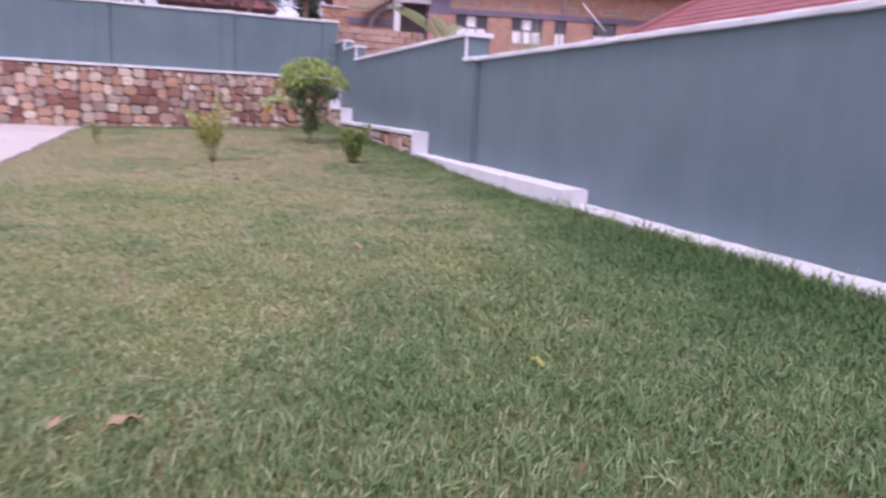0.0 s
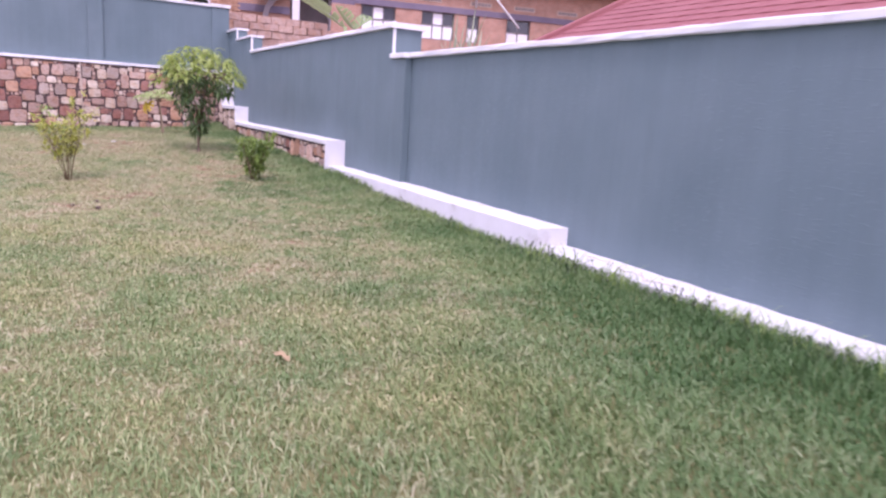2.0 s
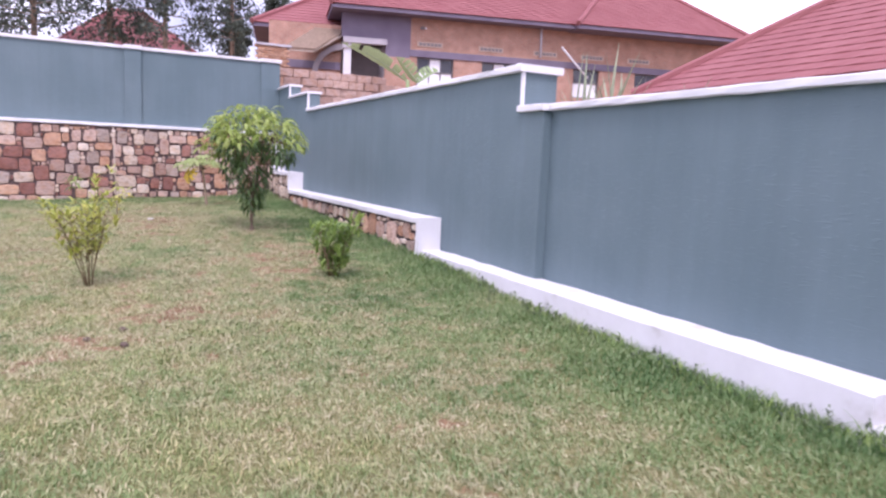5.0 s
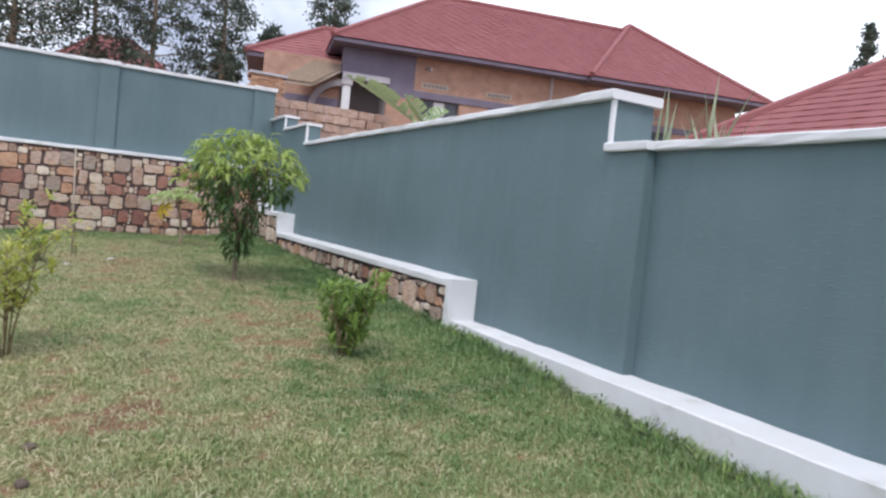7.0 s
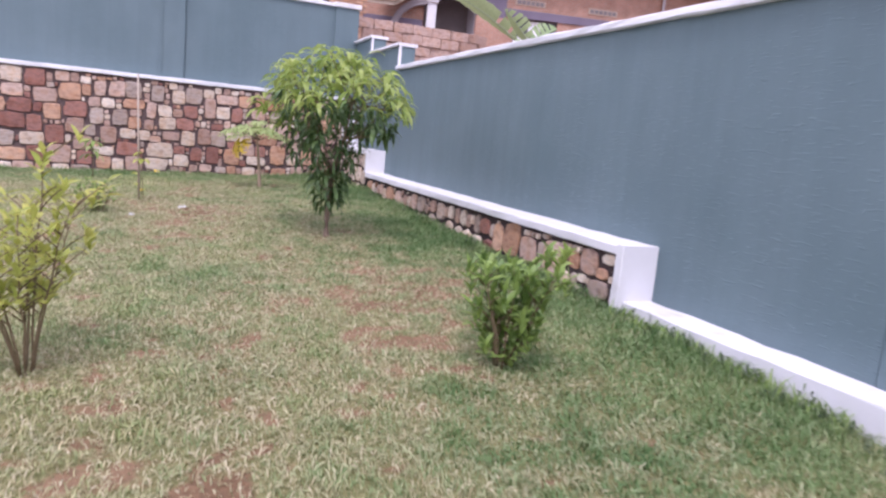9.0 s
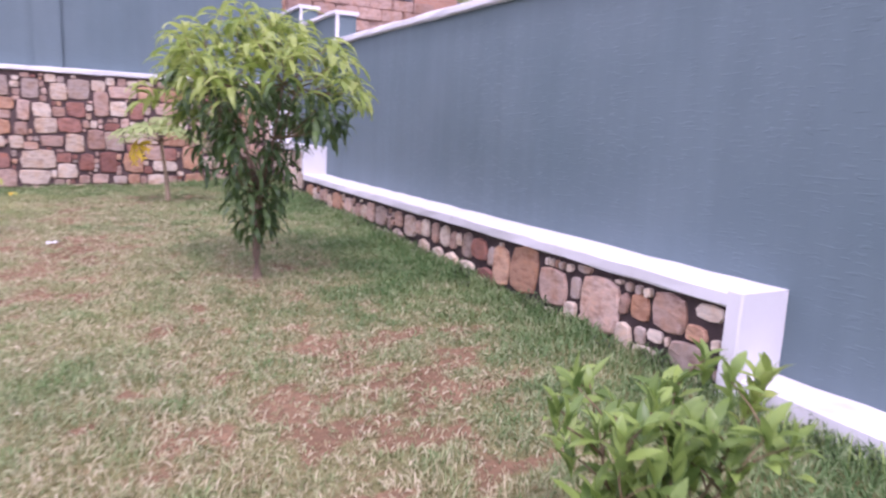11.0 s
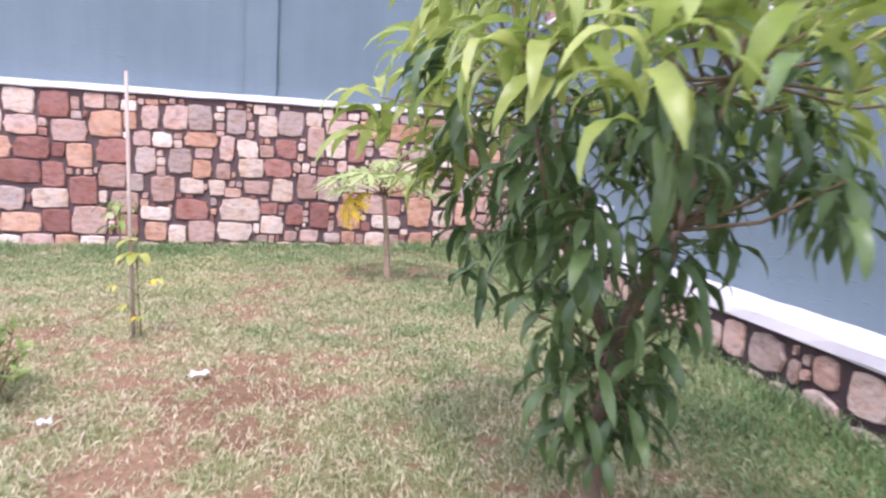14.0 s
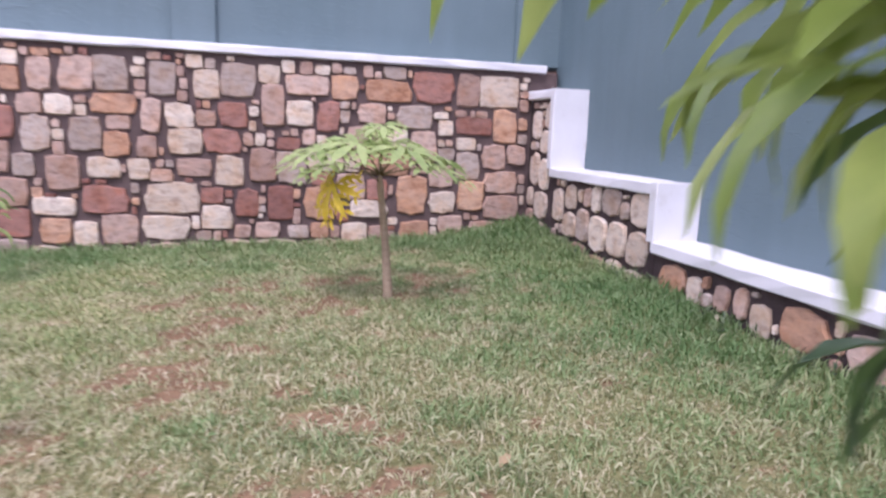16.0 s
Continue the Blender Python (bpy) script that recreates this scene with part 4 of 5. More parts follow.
# ---- papaya ----
def build_papaya():
    rng = random.Random(12)
    x0, y0 = 2.97, 24.60
    z0 = yard(x0, y0)
    tree = base("papaya_tree", (x0, y0, z0), "young papaya tree with pale lobed leaves, one turned yellow", "tree")
    tube_part("trunk", [(x0 + 0.03, y0, z0 - 0.04), (x0 + 0.025, y0, z0 + 0.06), (x0, y0, z0 + 0.4), (x0 - 0.05, y0, z0 + 0.84), (x0 - 0.05, y0, z0 + 0.96)], [0.046, 0.036, 0.028, 0.024, 0.018], PALE_BARK, tree, "pale ringed trunk")
    top = Vector((x0 - 0.05, y0, z0 + 0.90))

    def palm(m, size, mat, name, label, droop):
        g = Gather()
        for k in range(7):
            a = radians(-120 + 40 * k)
            ln = size * (1.0 - 0.10 * abs(k - 3))
            vs, fs = leaf_points(ln, ln * 0.21, radians(8), droop, 0.2, 6, 0.2, 0.55)
            g.add(vs, fs, m @ Matrix.Rotation(a, 4, "Z"))
            for s in (-1, 1):
                for f in (0.30, 0.50, 0.72):
                    vs, fs = leaf_points(ln * 0.36, ln * 0.11, 0, droop * 0.4, 0.1, 3)
                    g.add(vs, fs, m @ Matrix.Rotation(a, 4, "Z") @ Matrix.Translation((ln * f * 0.96, 0, -ln * f * f * droop * 0.42)) @ Matrix.Rotation(s * 0.75, 4, "Z"))
        return g.done(name, mat, tree, label)

    for k, (az, tilt, ln, size) in enumerate(((0.2, 20, 0.36, 0.31), (1.1, 35, 0.36, 0.30), (2.2, 30, 0.38, 0.30), (3.2, 22, 0.40, 0.32), (4.0, 38, 0.32, 0.30), (5.0, 30, 0.36, 0.31), (5.7, 10, 0.38, 0.29), (4.6, 64, 0.34, 0.20), (1.7, 68, 0.30, 0.18), (3.6, 8, 0.40, 0.24))):
        d = Vector((math.cos(az) * math.cos(radians(tilt)), math.sin(az) * math.cos(radians(tilt)), math.sin(radians(tilt))))
        ln, size = ln * 1.12, size * 1.14
        end = top + d * ln
        tube_part("leaf_stalk", [top, top + d * ln * 0.5 + Vector((0, 0, 0.02)), end], [0.008, 0.006, 0.004], TWIG, tree, sides=5)
        palm(aim(end, az, radians(-18), rng.uniform(-0.2, 0.2)), size, PAPAYA_LEAF, "leaf", "", radians(34))
    end = top + Vector((-0.33, -0.14, -0.06))
    tube_part("leaf_stalk", [top - Vector((0, 0, 0.05)), top + Vector((-0.1, -0.08, 0.02)), end], [0.007, 0.005, 0.004], TWIG, tree, sides=5)
    palm(aim(end, 3.7, radians(-62)), 0.31, YELLOW_LEAF, "yellow_leaf", "yellow withering leaf", radians(60))


build_papaya()


# ---- shrubs ----
def build_shrub(name, at, label, height, spread, stems, whorls, leaf, mat, seed, stem_mat=TWIG, upright=0.7, low=0.25, leaves=(6, 9), spire=False):
    """Several stems from the ground with whorls of upright leaves along them."""
    rng = random.Random(seed)
    x0, y0 = at
    z0 = yard(x0, y0)
    thing = base(name, (x0, y0, z0), label, "shrub")
    shapes = []
    for k in range(4):
        shapes.append(leaf_points(leaf * rng.uniform(0.8, 1.15), leaf * rng.uniform(0.3, 0.38), radians(rng.uniform(10, 30)), radians(rng.uniform(15, 65)), 0.3, 4, 0.15, 0.5))
    g = Gather()
    for s in range(stems):
        a = s * math.tau / stems + rng.uniform(-0.4, 0.4)
        h = height * rng.uniform(0.72, 1.0)
        r = spread * rng.uniform(0.35, 1.0)
        if spire:
            h, r = (height, 0.05) if s == 0 else (h * 0.80, r)
        pts = []
        for k in range(6):
            f = k / 5
            pts.append(Vector((x0 + math.cos(a) * r * f ** 1.3 + 0.03 * math.cos(a) + rng.uniform(-0.012, 0.012), y0 + math.sin(a) * r * f ** 1.3 + 0.03 * math.sin(a) + rng.uniform(-0.012, 0.012), z0 - 0.03 + h * f * 0.94)))
        tube_part("stem", pts, [0.008, 0.0075, 0.0065, 0.0055, 0.004, 0.0025], stem_mat, thing, sides=5)
        tips = [pts[5]]
        for w in range(whorls):
            f = low + (1 - low) * (w + rng.random()) / whorls
            i = min(4, int(f * 5))
            p = pts[i].lerp(pts[i + 1], f * 5 - i)
            b = rng.uniform(0, math.tau)
            q = p + Vector((math.cos(b), math.sin(b), 0.8)) * rng.uniform(0.05, 0.16) * (spread / 0.3)
            tips.append(q)
            tube_part("twig", [p, p.lerp(q, 0.5) + Vector((0, 0, 0.01)), q], [0.005, 0.004, 0.003], stem_mat, thing, sides=4)
        for q in tips:
            for k in range(rng.randint(*leaves)):
                vs, fs = rng.choice(shapes)
                g.add(vs, fs, aim(q - Vector((0, 0, 0.014 * k)), k * 2.4 + rng.uniform(-0.3, 0.3), radians(rng.uniform(0, 75) * upright), rng.uniform(-0.3, 0.3)))
    g.done("foliage", mat, thing, kind="stuff")
    return thing


green_shrub = build_shrub("shrub", (3.36, 15.07), "dense green leafy shrub with one pale young shoot", 0.84, 0.31, 10, 7, 0.112, SHRUB_LEAF, 5, upright=0.95, low=0.12)


def build_shoot(thing, foot, tip, seed):
    """A long leaning shoot with pale new leaves."""
    rng = random.Random(seed)
    a, b = Vector(foot), Vector(tip)
    pts = [a, a.lerp(b, 0.4) + Vector((0, 0, 0.06)), a.lerp(b, 0.75) + Vector((0, 0, 0.05)), b]
    shoot = tube_part("shoot", pts, [0.007, 0.006, 0.005, 0.003], TWIG, thing, sides=5)
    g = Gather()
    for k in range(26):
        f = 0.62 + 0.38 * k / 25
        p = pts[2].lerp(pts[3], (f - 0.62) / 0.38)
        vs, fs = leaf_points(rng.uniform(0.09, 0.13), rng.uniform(0.028, 0.038), radians(25), radians(rng.uniform(20, 60)), 0.3, 4, 0.15, 0.5)
        g.add(vs, fs, aim(p, k * 2.4, radians(rng.uniform(5, 60)), rng.uniform(-0.3, 0.3)))
    g.done("young_leaves", NEW_LEAF, shoot, "pale yellow-green young leaves", "stuff")


build_shoot(green_shrub, (3.42, 15.05, yard(3.42, 15.05) - 0.02), (3.70, 14.93, yard(3.36, 15.07) + 0.80), 3)
build_shrub("shrub", (0.55, 15.53), "airy yellow-green shrub with bare lower stems", 1.40, 0.42, 9, 9, 0.110, LIME_LEAF, 7, upright=0.8, low=0.36, leaves=(4, 7), spire=True)
build_shrub("shrub", (0.47, 21.5), "low dark green bush near the stone wall", 0.52, 0.26, 6, 4, 0.085, SHRUB_LEAF, 9, upright=0.7, low=0.15)
build_shrub("shrub", (-2.1, 20.0), "small green sapling beside the paving", 0.75, 0.12, 3, 4, 0.08, SHRUB_LEAF, 10, upright=0.8, low=0.4)


def build_seedling():
    """A drooping-leaved mango seedling by the stone wall."""
    rng = random.Random(3)
    x0, y0 = 0.06, 25.73
    z0 = yard(x0, y0)
    thing = base("mango_seedling", (x0, y0, z0), "thin mango seedling with drooping leaves by the stone wall", "sapling")
    tube_part("stem", [(x0, y0, z0 - 0.03), (x0 + 0.01, y0, z0 + 0.35), (x0, y0, z0 + 0.72)], [0.011, 0.009, 0.006], TWIG, thing, sides=6)
    for k in range(15):
        vs, fs = leaf_points(rng.uniform(0.24, 0.34), 0.066, radians(20), radians(rng.uniform(80, 120)), 0.3, 6, 0.2, 0.5)
        ob = new("leaf", mesh_of("leaf", vs, fs, MANGO_OLD if k % 4 == 0 else PAPAYA_LEAF if k % 2 else SHRUB_LEAF))
        ob.matrix_basis = aim((x0, y0, z0 + 0.74 - 0.024 * k), k * 2.4, radians(rng.uniform(-20, 25)))
        hang(ob, thing)


build_seedling()


def build_staked_sapling():
    rng = random.Random(14)
    x0, y0 = 0.93, 22.64
    z0 = yard(x0, y0)
    thing = base("staked_sapling", (x0, y0, z0), "spindly sapling with yellowing leaves tied to a pale stick", "sapling")
    tube_part("stake", [(x0 + 0.02, y0, z0 - 0.05), (x0 - 0.01, y0 + 0.01, z0 + 0.9), (x0 - 0.035, y0 + 0.02, 2.40)], [0.015, 0.014, 0.012], STAKE, thing, "pale weathered stick", sides=6)
    tube_part("stem", [(x0 + 0.08, y0 - 0.04, z0 - 0.03), (x0 + 0.06, y0 - 0.03, z0 + 0.3), (x0 + 0.03, y0 - 0.02, z0 + 0.75)], [0.006, 0.005, 0.003], TWIG, thing, sides=5)
    for dx, dy, dz, az, ln in ((0.24, -0.35, 0.50, 5.5, 0.09), (-0.02, -0.30, 0.44, 3.9, 0.08), (0.05, -0.05, 0.72, 2.9, 0.16), (0.05, -0.03, 0.62, 4.6, 0.18), (0.0, -0.1, 0.26, 3.6, 0.08), (0.06, -0.1, 0.18, 5.2, 0.07)):
        p = Vector((x0 + dx, y0 + dy, z0 + dz))
        q = Vector((x0 + 0.05, y0 - 0.02, z0 + max(0.08, dz - 0.12)))
        tube_part("leaf_stalk", [q, q.lerp(p, 0.5) + Vector((0, 0, 0.03)), p], [0.003, 0.0025, 0.002], TWIG, thing, sides=4)
        for k in range(3):
            vs, fs = leaf_points(ln, ln * 0.42, radians(15), radians(80), 0.2, 5, 0.2, 0.5)
            ob = new("leaf", mesh_of("leaf", vs, fs, YELLOW_LEAF if k == 0 and dz < 0.6 else LIME_LEAF))
            ob.matrix_basis = aim(p, az + (k - 1) * 0.8, radians(-5))
            hang(ob, thing)


build_staked_sapling()


# ---- plants behind the walls ----
def build_banana():
    rng = random.Random(2)
    x0, y0 = 9.25, 26.5
    thing = base("banana_plant", (x0, y0, 2.3), "banana plant with torn arching leaves behind the wall", "plant")
    tube_part("stem", [(x0, y0, 2.2), (x0, y0, 3.2), (x0 - 0.1, y0, 4.42)], [0.11, 0.09, 0.06], BANANA, thing)
    for az, rise, ln, droop in ((math.pi + 0.08, 50, 2.3, 34), (0.2, 70, 0.8, 60), (math.pi + 0.3, 74, 1.05, 20)):
        g = Gather()
        vs, fs = leaf_points(ln, 0.5, radians(rise), radians(droop), 0.5, 26, 0.1, 0.45)
        keep = [f for k, f in enumerate(fs) if (k // 2) % 4 != 3 or k % 2 == 0 or rng.random() < 0.3]
        g.add(vs, keep, aim((x0 - 0.1 + (0.35 if ln < 1.2 else 0), y0, 4.36), az, 0, 0.6))
        leaf = g.done("leaf", BANANA, thing)
        pts = [aim((x0 - 0.1 + (0.35 if ln < 1.2 else 0), y0, 4.36), az, 0, 0.6) @ Vector(vs[3 * k + 1]) for k in range(0, 27, 2)]
        tube_part("midrib", pts, [0.018 - 0.001 * k for k in range(len(pts))], AGAVE, leaf, sides=5)


build_banana()


def build_spikes(at, label, seed, count, height):
    rng = random.Random(seed)
    x0, y0, z0 = at
    thing = base("spiky_plant", at, label, "plant", "spiky plants behind the wall")
    for k in range(count):
        vs, fs = leaf_points(height * rng.uniform(0.6, 1.0), 0.06, radians(rng.uniform(62, 88)), radians(rng.uniform(0, 22)), 0.4, 6, 0, 0.3)
        ob = new("leaf", mesh_of("leaf", vs, fs, AGAVE))
        ob.matrix_basis = aim((x0 + rng.uniform(-0.1, 0.1), y0 + rng.uniform(-0.1, 0.1), z0), k * 2.4, 0)
        hang(ob, thing)


build_spikes((7.0, 14.15, 2.22), "clump of tall grey-green spiky leaves", 1, 12, 1.48)
build_spikes((7.1, 14.95, 2.22), "clump of leaning grey-green spiky leaves", 2, 10, 1.45)
build_spikes((7.4, 13.2, 2.22), "thin clump of grey-green spiky leaves", 3, 7, 0.98)


def build_far_tree(at, height, width, seed, label, slim=1.0, cone=False):
    """Tapered trunk, limbs and a ragged crown of leaf clumps."""
    rng = random.Random(seed)
    x0, y0, z0 = at
    tree = base("tree", at, label, "tree", "far trees")
    lean = rng.uniform(-0.4, 0.4)
    spine = [Vector((x0 + lean * f * f, y0, z0 + height * f)) for f in (0, 0.25, 0.5, 0.75, 0.97)]
    tube_part("trunk", spine, [0.22, 0.18, 0.14, 0.09, 0.03], BARK, tree, sides=7)
    g, limbs = Gather(), bmesh.new()
    quad = ([(-0.5, -0.2, 0), (0.0, -0.32, 0.05), (0.5, 0, 0), (0, 0.3, -0.05)], [(0, 1, 2, 3)])
    for k in range(46):
        f = 0.28 + 0.70 * (k + rng.random()) / 46
        i = min(3, int(f / 0.25))
        c = spine[i].lerp(spine[i + 1], min(1, (f - 0.25 * i) / 0.25))
        reach = width * 0.5 * (0.35 + 0.65 * math.sin(math.pi * min(1, (f - 0.15) / 0.9)) ** 0.7) * rng.uniform(0.35, 1.1) * slim
        if cone:
            reach = width * 0.62 * (1.04 - f) * rng.uniform(0.5, 1.1)
        a = k * 2.4 + rng.uniform(-0.5, 0.5)
        end = c + Vector((math.cos(a) * reach, math.sin(a) * reach, rng.uniform(-0.1, 0.6)))
        add_tube(limbs, [c, c.lerp(end, 0.5) + Vector((0, 0, 0.1)), end], [0.05, 0.035, 0.015], 4)
        size = rng.uniform(0.45, 0.95) * width * (0.21 * (1.28 - f) if cone else 0.20)
        for _ in range(70 if cone else 150):
            p = end + Vector((rng.gauss(0, 1) * size, rng.gauss(0, 1) * size, rng.gauss(0, 0.75) * size)) * (0.85 if cone else 0.62)
            p = p.lerp(c, 0.35 * rng.random())
            g.add(*quad, Matrix.Translation(p) @ Euler((rng.uniform(0, 6), rng.uniform(0, 6), rng.uniform(0, 6))).to_matrix().to_4x4() @ Matrix.Scale(rng.uniform(0.13, 0.30), 4))
    part("branchwork", limbs, BARK, tree)
    g.done("crown", FAR_LEAF, tree, kind="stuff", smooth=False)


for k, (x, y, h, w, s) in enumerate(((-3.0, 56, 13.5, 8.4, 1.0), (-8.5, 58, 12.0, 8.0, 1.0), (-5.6, 60, 12.6, 7.6, 1.0), (1.2, 58, 13.5, 7.0, 1.0), (4.4, 56, 14.0, 6.0, 1.0), (8.7, 56.5, 13.5, 5.4, 0.9), (11.7, 58, 8.6, 2.6, 0.8), (16.5, 58, 13.2, 4.2, 0.8), (-14, 60, 12, 5, 1.0), (44.9, 33.2, 14.0, 5.6, 1.0), (43.2, 35.0, 12.0, 3.4, 0.8), (9.6, 60, 6.8, 2.4, 0.8))):
    build_far_tree((x, y, terrain(x, y) - 0.1), h, w, 40 + k, "tall dark feathery tree beyond the wall" if h > 10 else "smaller dark tree beyond the wall", s, x > 40)


# ---- small things lying on the lawn ----
def lying_leaf(x, y, ln, mat, az, label, seed):
    rng = random.Random(seed)
    vs, fs = leaf_points(ln, ln * 0.42, radians(12), radians(rng.uniform(10, 40)), 0.5, 6, 0.5, 0.45)
    vs = [(a, b, c) for a, b, c in vs] + [(a, b, c - 0.0015) for a, b, c in vs]
    n = len(vs) // 2
    fs = fs + [tuple(i + n for i in f[::-1]) for f in fs]
    ob = new("fallen_leaf", mesh_of("fallen_leaf", vs, fs, mat))
    ob.matrix_basis = aim((x, y, yard(x, y) + 0.035), az, 0.1)
    tagged(ob, label, "leaf")


lying_leaf(1.92, 3.66, 0.12, LIME_LEAF, 1.9, "yellow-green leaf lying on the grass", 1)
lying_leaf(-0.22, 3.47, 0.15, DRY_LEAF, 0.5, "curled brown leaf lying on the grass", 2)
lying_leaf(-0.43, 3.5, 0.10, DRY_LEAF, 1.2, "curled brown leaf lying on the grass", 3)
lying_leaf(1.66, 6.88, 0.14, DRY_LEAF, 2.2, "dry brown leaf lying on the grass", 4)
lying_leaf(3.0, 22.1, 0.10, DRY_LEAF, 0.9, "dry brown leaf lying on the grass", 5)

for x, y, s, seed in ((1.55, 21.7, 0.045, 1), (0.9, 21.1, 0.03, 2)):
    rng = random.Random(seed)
    bm = bmesh.new()
    bmesh.ops.create_grid(bm, x_segments=6, y_segments=5, size=s)
    for v in bm.verts:
        v.co = Vector((v.co.x * 1.2, v.co.y * 0.6, 0.035 * noise.noise((v.co.x * 45, v.co.y * 45, seed)) + 0.015))
    bmesh.ops.solidify(bm, geom=bm.faces[:], thickness=0.003)
    ob = part("scrap", bm, LITTER)
    ob.matrix_basis = Matrix.Translation((x, y, yard(x, y) + 0.03)) @ Matrix.Rotation(0.5 * seed, 4, "Z")
    tagged(ob, "crumpled white plastic scrap on the grass", "litter")

for x, y, s, seed in ((0.86, 13.32, 0.042, 4), (0.86, 12.80, 0.035, 6), (0.57, 13.07, 0.032, 7)):
    bm = bmesh.new()
    bmesh.ops.create_icosphere(bm, subdivisions=2, radius=s)
    for v in bm.verts:
        v.co *= 1 + 0.35 * noise.noise(v.co * 25 + Vector((seed, 0, 0)))
        v.co.z *= 0.7
    ob = part("clod", bm, EARTH_CLOD)
    ob.matrix_basis = Matrix.Translation((x, y, yard(x, y) + 0.02))
    tagged(ob, "dark lump of earth on the lawn", "clod")


# ---- stones of the walls ----
rng = random.Random(77)
NOTABLE = [
    (0.38, 2.27, 0.31, 0.33, "pink"), (1.57, 2.23, 0.25, 0.29, "cream"), (0.70, 2.00, 0.42, 0.20, "orange"), (1.36, 1.65, 0.33, 0.26, "cream"), (0.44, 1.70, 0.30, 0.34, "grey"), (2.22, 2.05, 0.23, 0.43, "pink"),
    (2.49, 1.98, 0.28, 0.26, "cream"), (2.79, 1.96, 0.24, 0.32, "red"), (3.43, 2.26, 0.49, 0.23, "orange"), (4.40, 1.93, 0.41, 0.20, "red"), (0.60, 1.37, 0.31, 0.20, "cream"), (2.12, 1.44, 0.27, 0.35, "pink"),
    (1.22, 1.08, 0.53, 0.32, "cream"), (1.96, 1.04, 0.24, 0.29, "red"), (2.30, 1.04, 0.27, 0.36, "red"), (2.70, 1.05, 0.33, 0.37, "orange"), (3.24, 0.99, 0.41, 0.19, "cream"), (3.71, 1.14, 0.35, 0.45, "orange"), (-1.55, 1.46, 0.55, 0.30, "red"),
]
NOTABLE_MORE = [
    (0.06, 2.24, 0.22, 0.32, "pink"), (1.16, 2.26, 0.25, 0.33, "grey"), (1.04, 1.89, 0.19, 0.34, "pink"), (0.01, 1.69, 0.27, 0.35, "grey"), (2.57, 2.27, 0.44, 0.20, "pink"), (4.32, 2.31, 0.26, 0.36, "pink"),
    (0.23, 1.31, 0.30, 0.34, "pink"), (0.92, 1.36, 0.21, 0.21, "cream"), (1.44, 1.39, 0.34, 0.18, "pink"), (0.14, 0.98, 0.39, 0.18, "cream"), (4.39, 1.15, 0.30, 0.33, "orange"), (0.73, 0.75, 0.34, 0.30, "pink"),
]
SIZES = ((0.30, 0.50, 0.26, 0.38), (0.22, 0.36, 0.22, 0.32), (0.17, 0.28, 0.14, 0.24), (0.10, 0.20, 0.10, 0.18), (0.07, 0.12, 0.07, 0.12))
WEIGHTS = {"pink": 0.39, "grey": 0.11, "cream": 0.22, "red": 0.13, "orange": 0.15}
got = pack(-3.4, 5.04, 0.30, 2.52, NOTABLE + NOTABLE_MORE, rng, SIZES, 0.013)
lay_stones(back, got, lambda x, z: Matrix.Translation((x, 27.255, z)), rng, WEIGHTS, 0.034, 330, 9.0)
got = pack(-9.0, -3.4, 0.10, 2.52, [], rng, SIZES, 0.013)
lay_stones(back, got, lambda x, z: Matrix.Translation((x, 27.255, z)), rng, WEIGHTS, 0.034, 0, 7.0)

FACING = [
    (18.95, 0.83, 0.27, 0.20, "red"), (18.57, 0.74, 0.24, 0.34, "orange"), (18.23, 0.78, 0.39, 0.40, "orange"), (17.82, 0.73, 0.34, 0.28, "pink"), (17.27, 0.72, 0.40, 0.39, "pink"), (17.54, 0.78, 0.10, 0.16, "grey"),
    (17.02, 0.79, 0.08, 0.15, "pink"), (16.87, 0.80, 0.16, 0.17, "orange"), (16.62, 0.83, 0.27, 0.25, "pink"), (17.00, 0.56, 0.14, 0.20, "cream"), (16.72, 0.65, 0.13, 0.08, "cream"), (16.80, 0.50, 0.20, 0.11, "cream"),
    (16.44, 0.60, 0.30, 0.17, "grey"), (16.39, 0.76, 0.15, 0.10, "orange"), (16.31, 0.91, 0.21, 0.10, "cream"), (17.45, 0.94, 0.16, 0.06, "grey"), (17.58, 0.60, 0.12, 0.13, "cream"), (17.43, 0.55, 0.11, 0.10, "cream"),
]
FACE_SIZES = ((0.24, 0.40, 0.26, 0.38), (0.13, 0.22, 0.18, 0.30), (0.10, 0.18, 0.14, 0.24), (0.08, 0.13, 0.10, 0.16), (0.06, 0.09, 0.06, 0.10))
FACE_WEIGHTS = {"pink": 0.33, "grey": 0.27, "cream": 0.34, "red": 0.04, "orange": 0.08}


def on_ledge(y, z):
    return Matrix.Translation((5.07, y, z)) @ Matrix.Rotation(radians(-90), 4, "Z")


for y0, y1, z0, z1, fixed in ((16.19, 24.42, 0.36, 0.985, FACING), (24.56, 26.47, 0.5, 1.43, []), (26.62, 27.22, 0.6, 2.24, [])):
    odds = FACE_WEIGHTS if fixed else {"pink": 0.20, "grey": 0.12, "cream": 0.58, "orange": 0.10}
    got = pack(y0, y1, z0, z1, fixed, rng, FACE_SIZES, 0.028)
    lay_stones(ledge, got, on_ledge, rng, odds, 0.028, 200, 4.6)


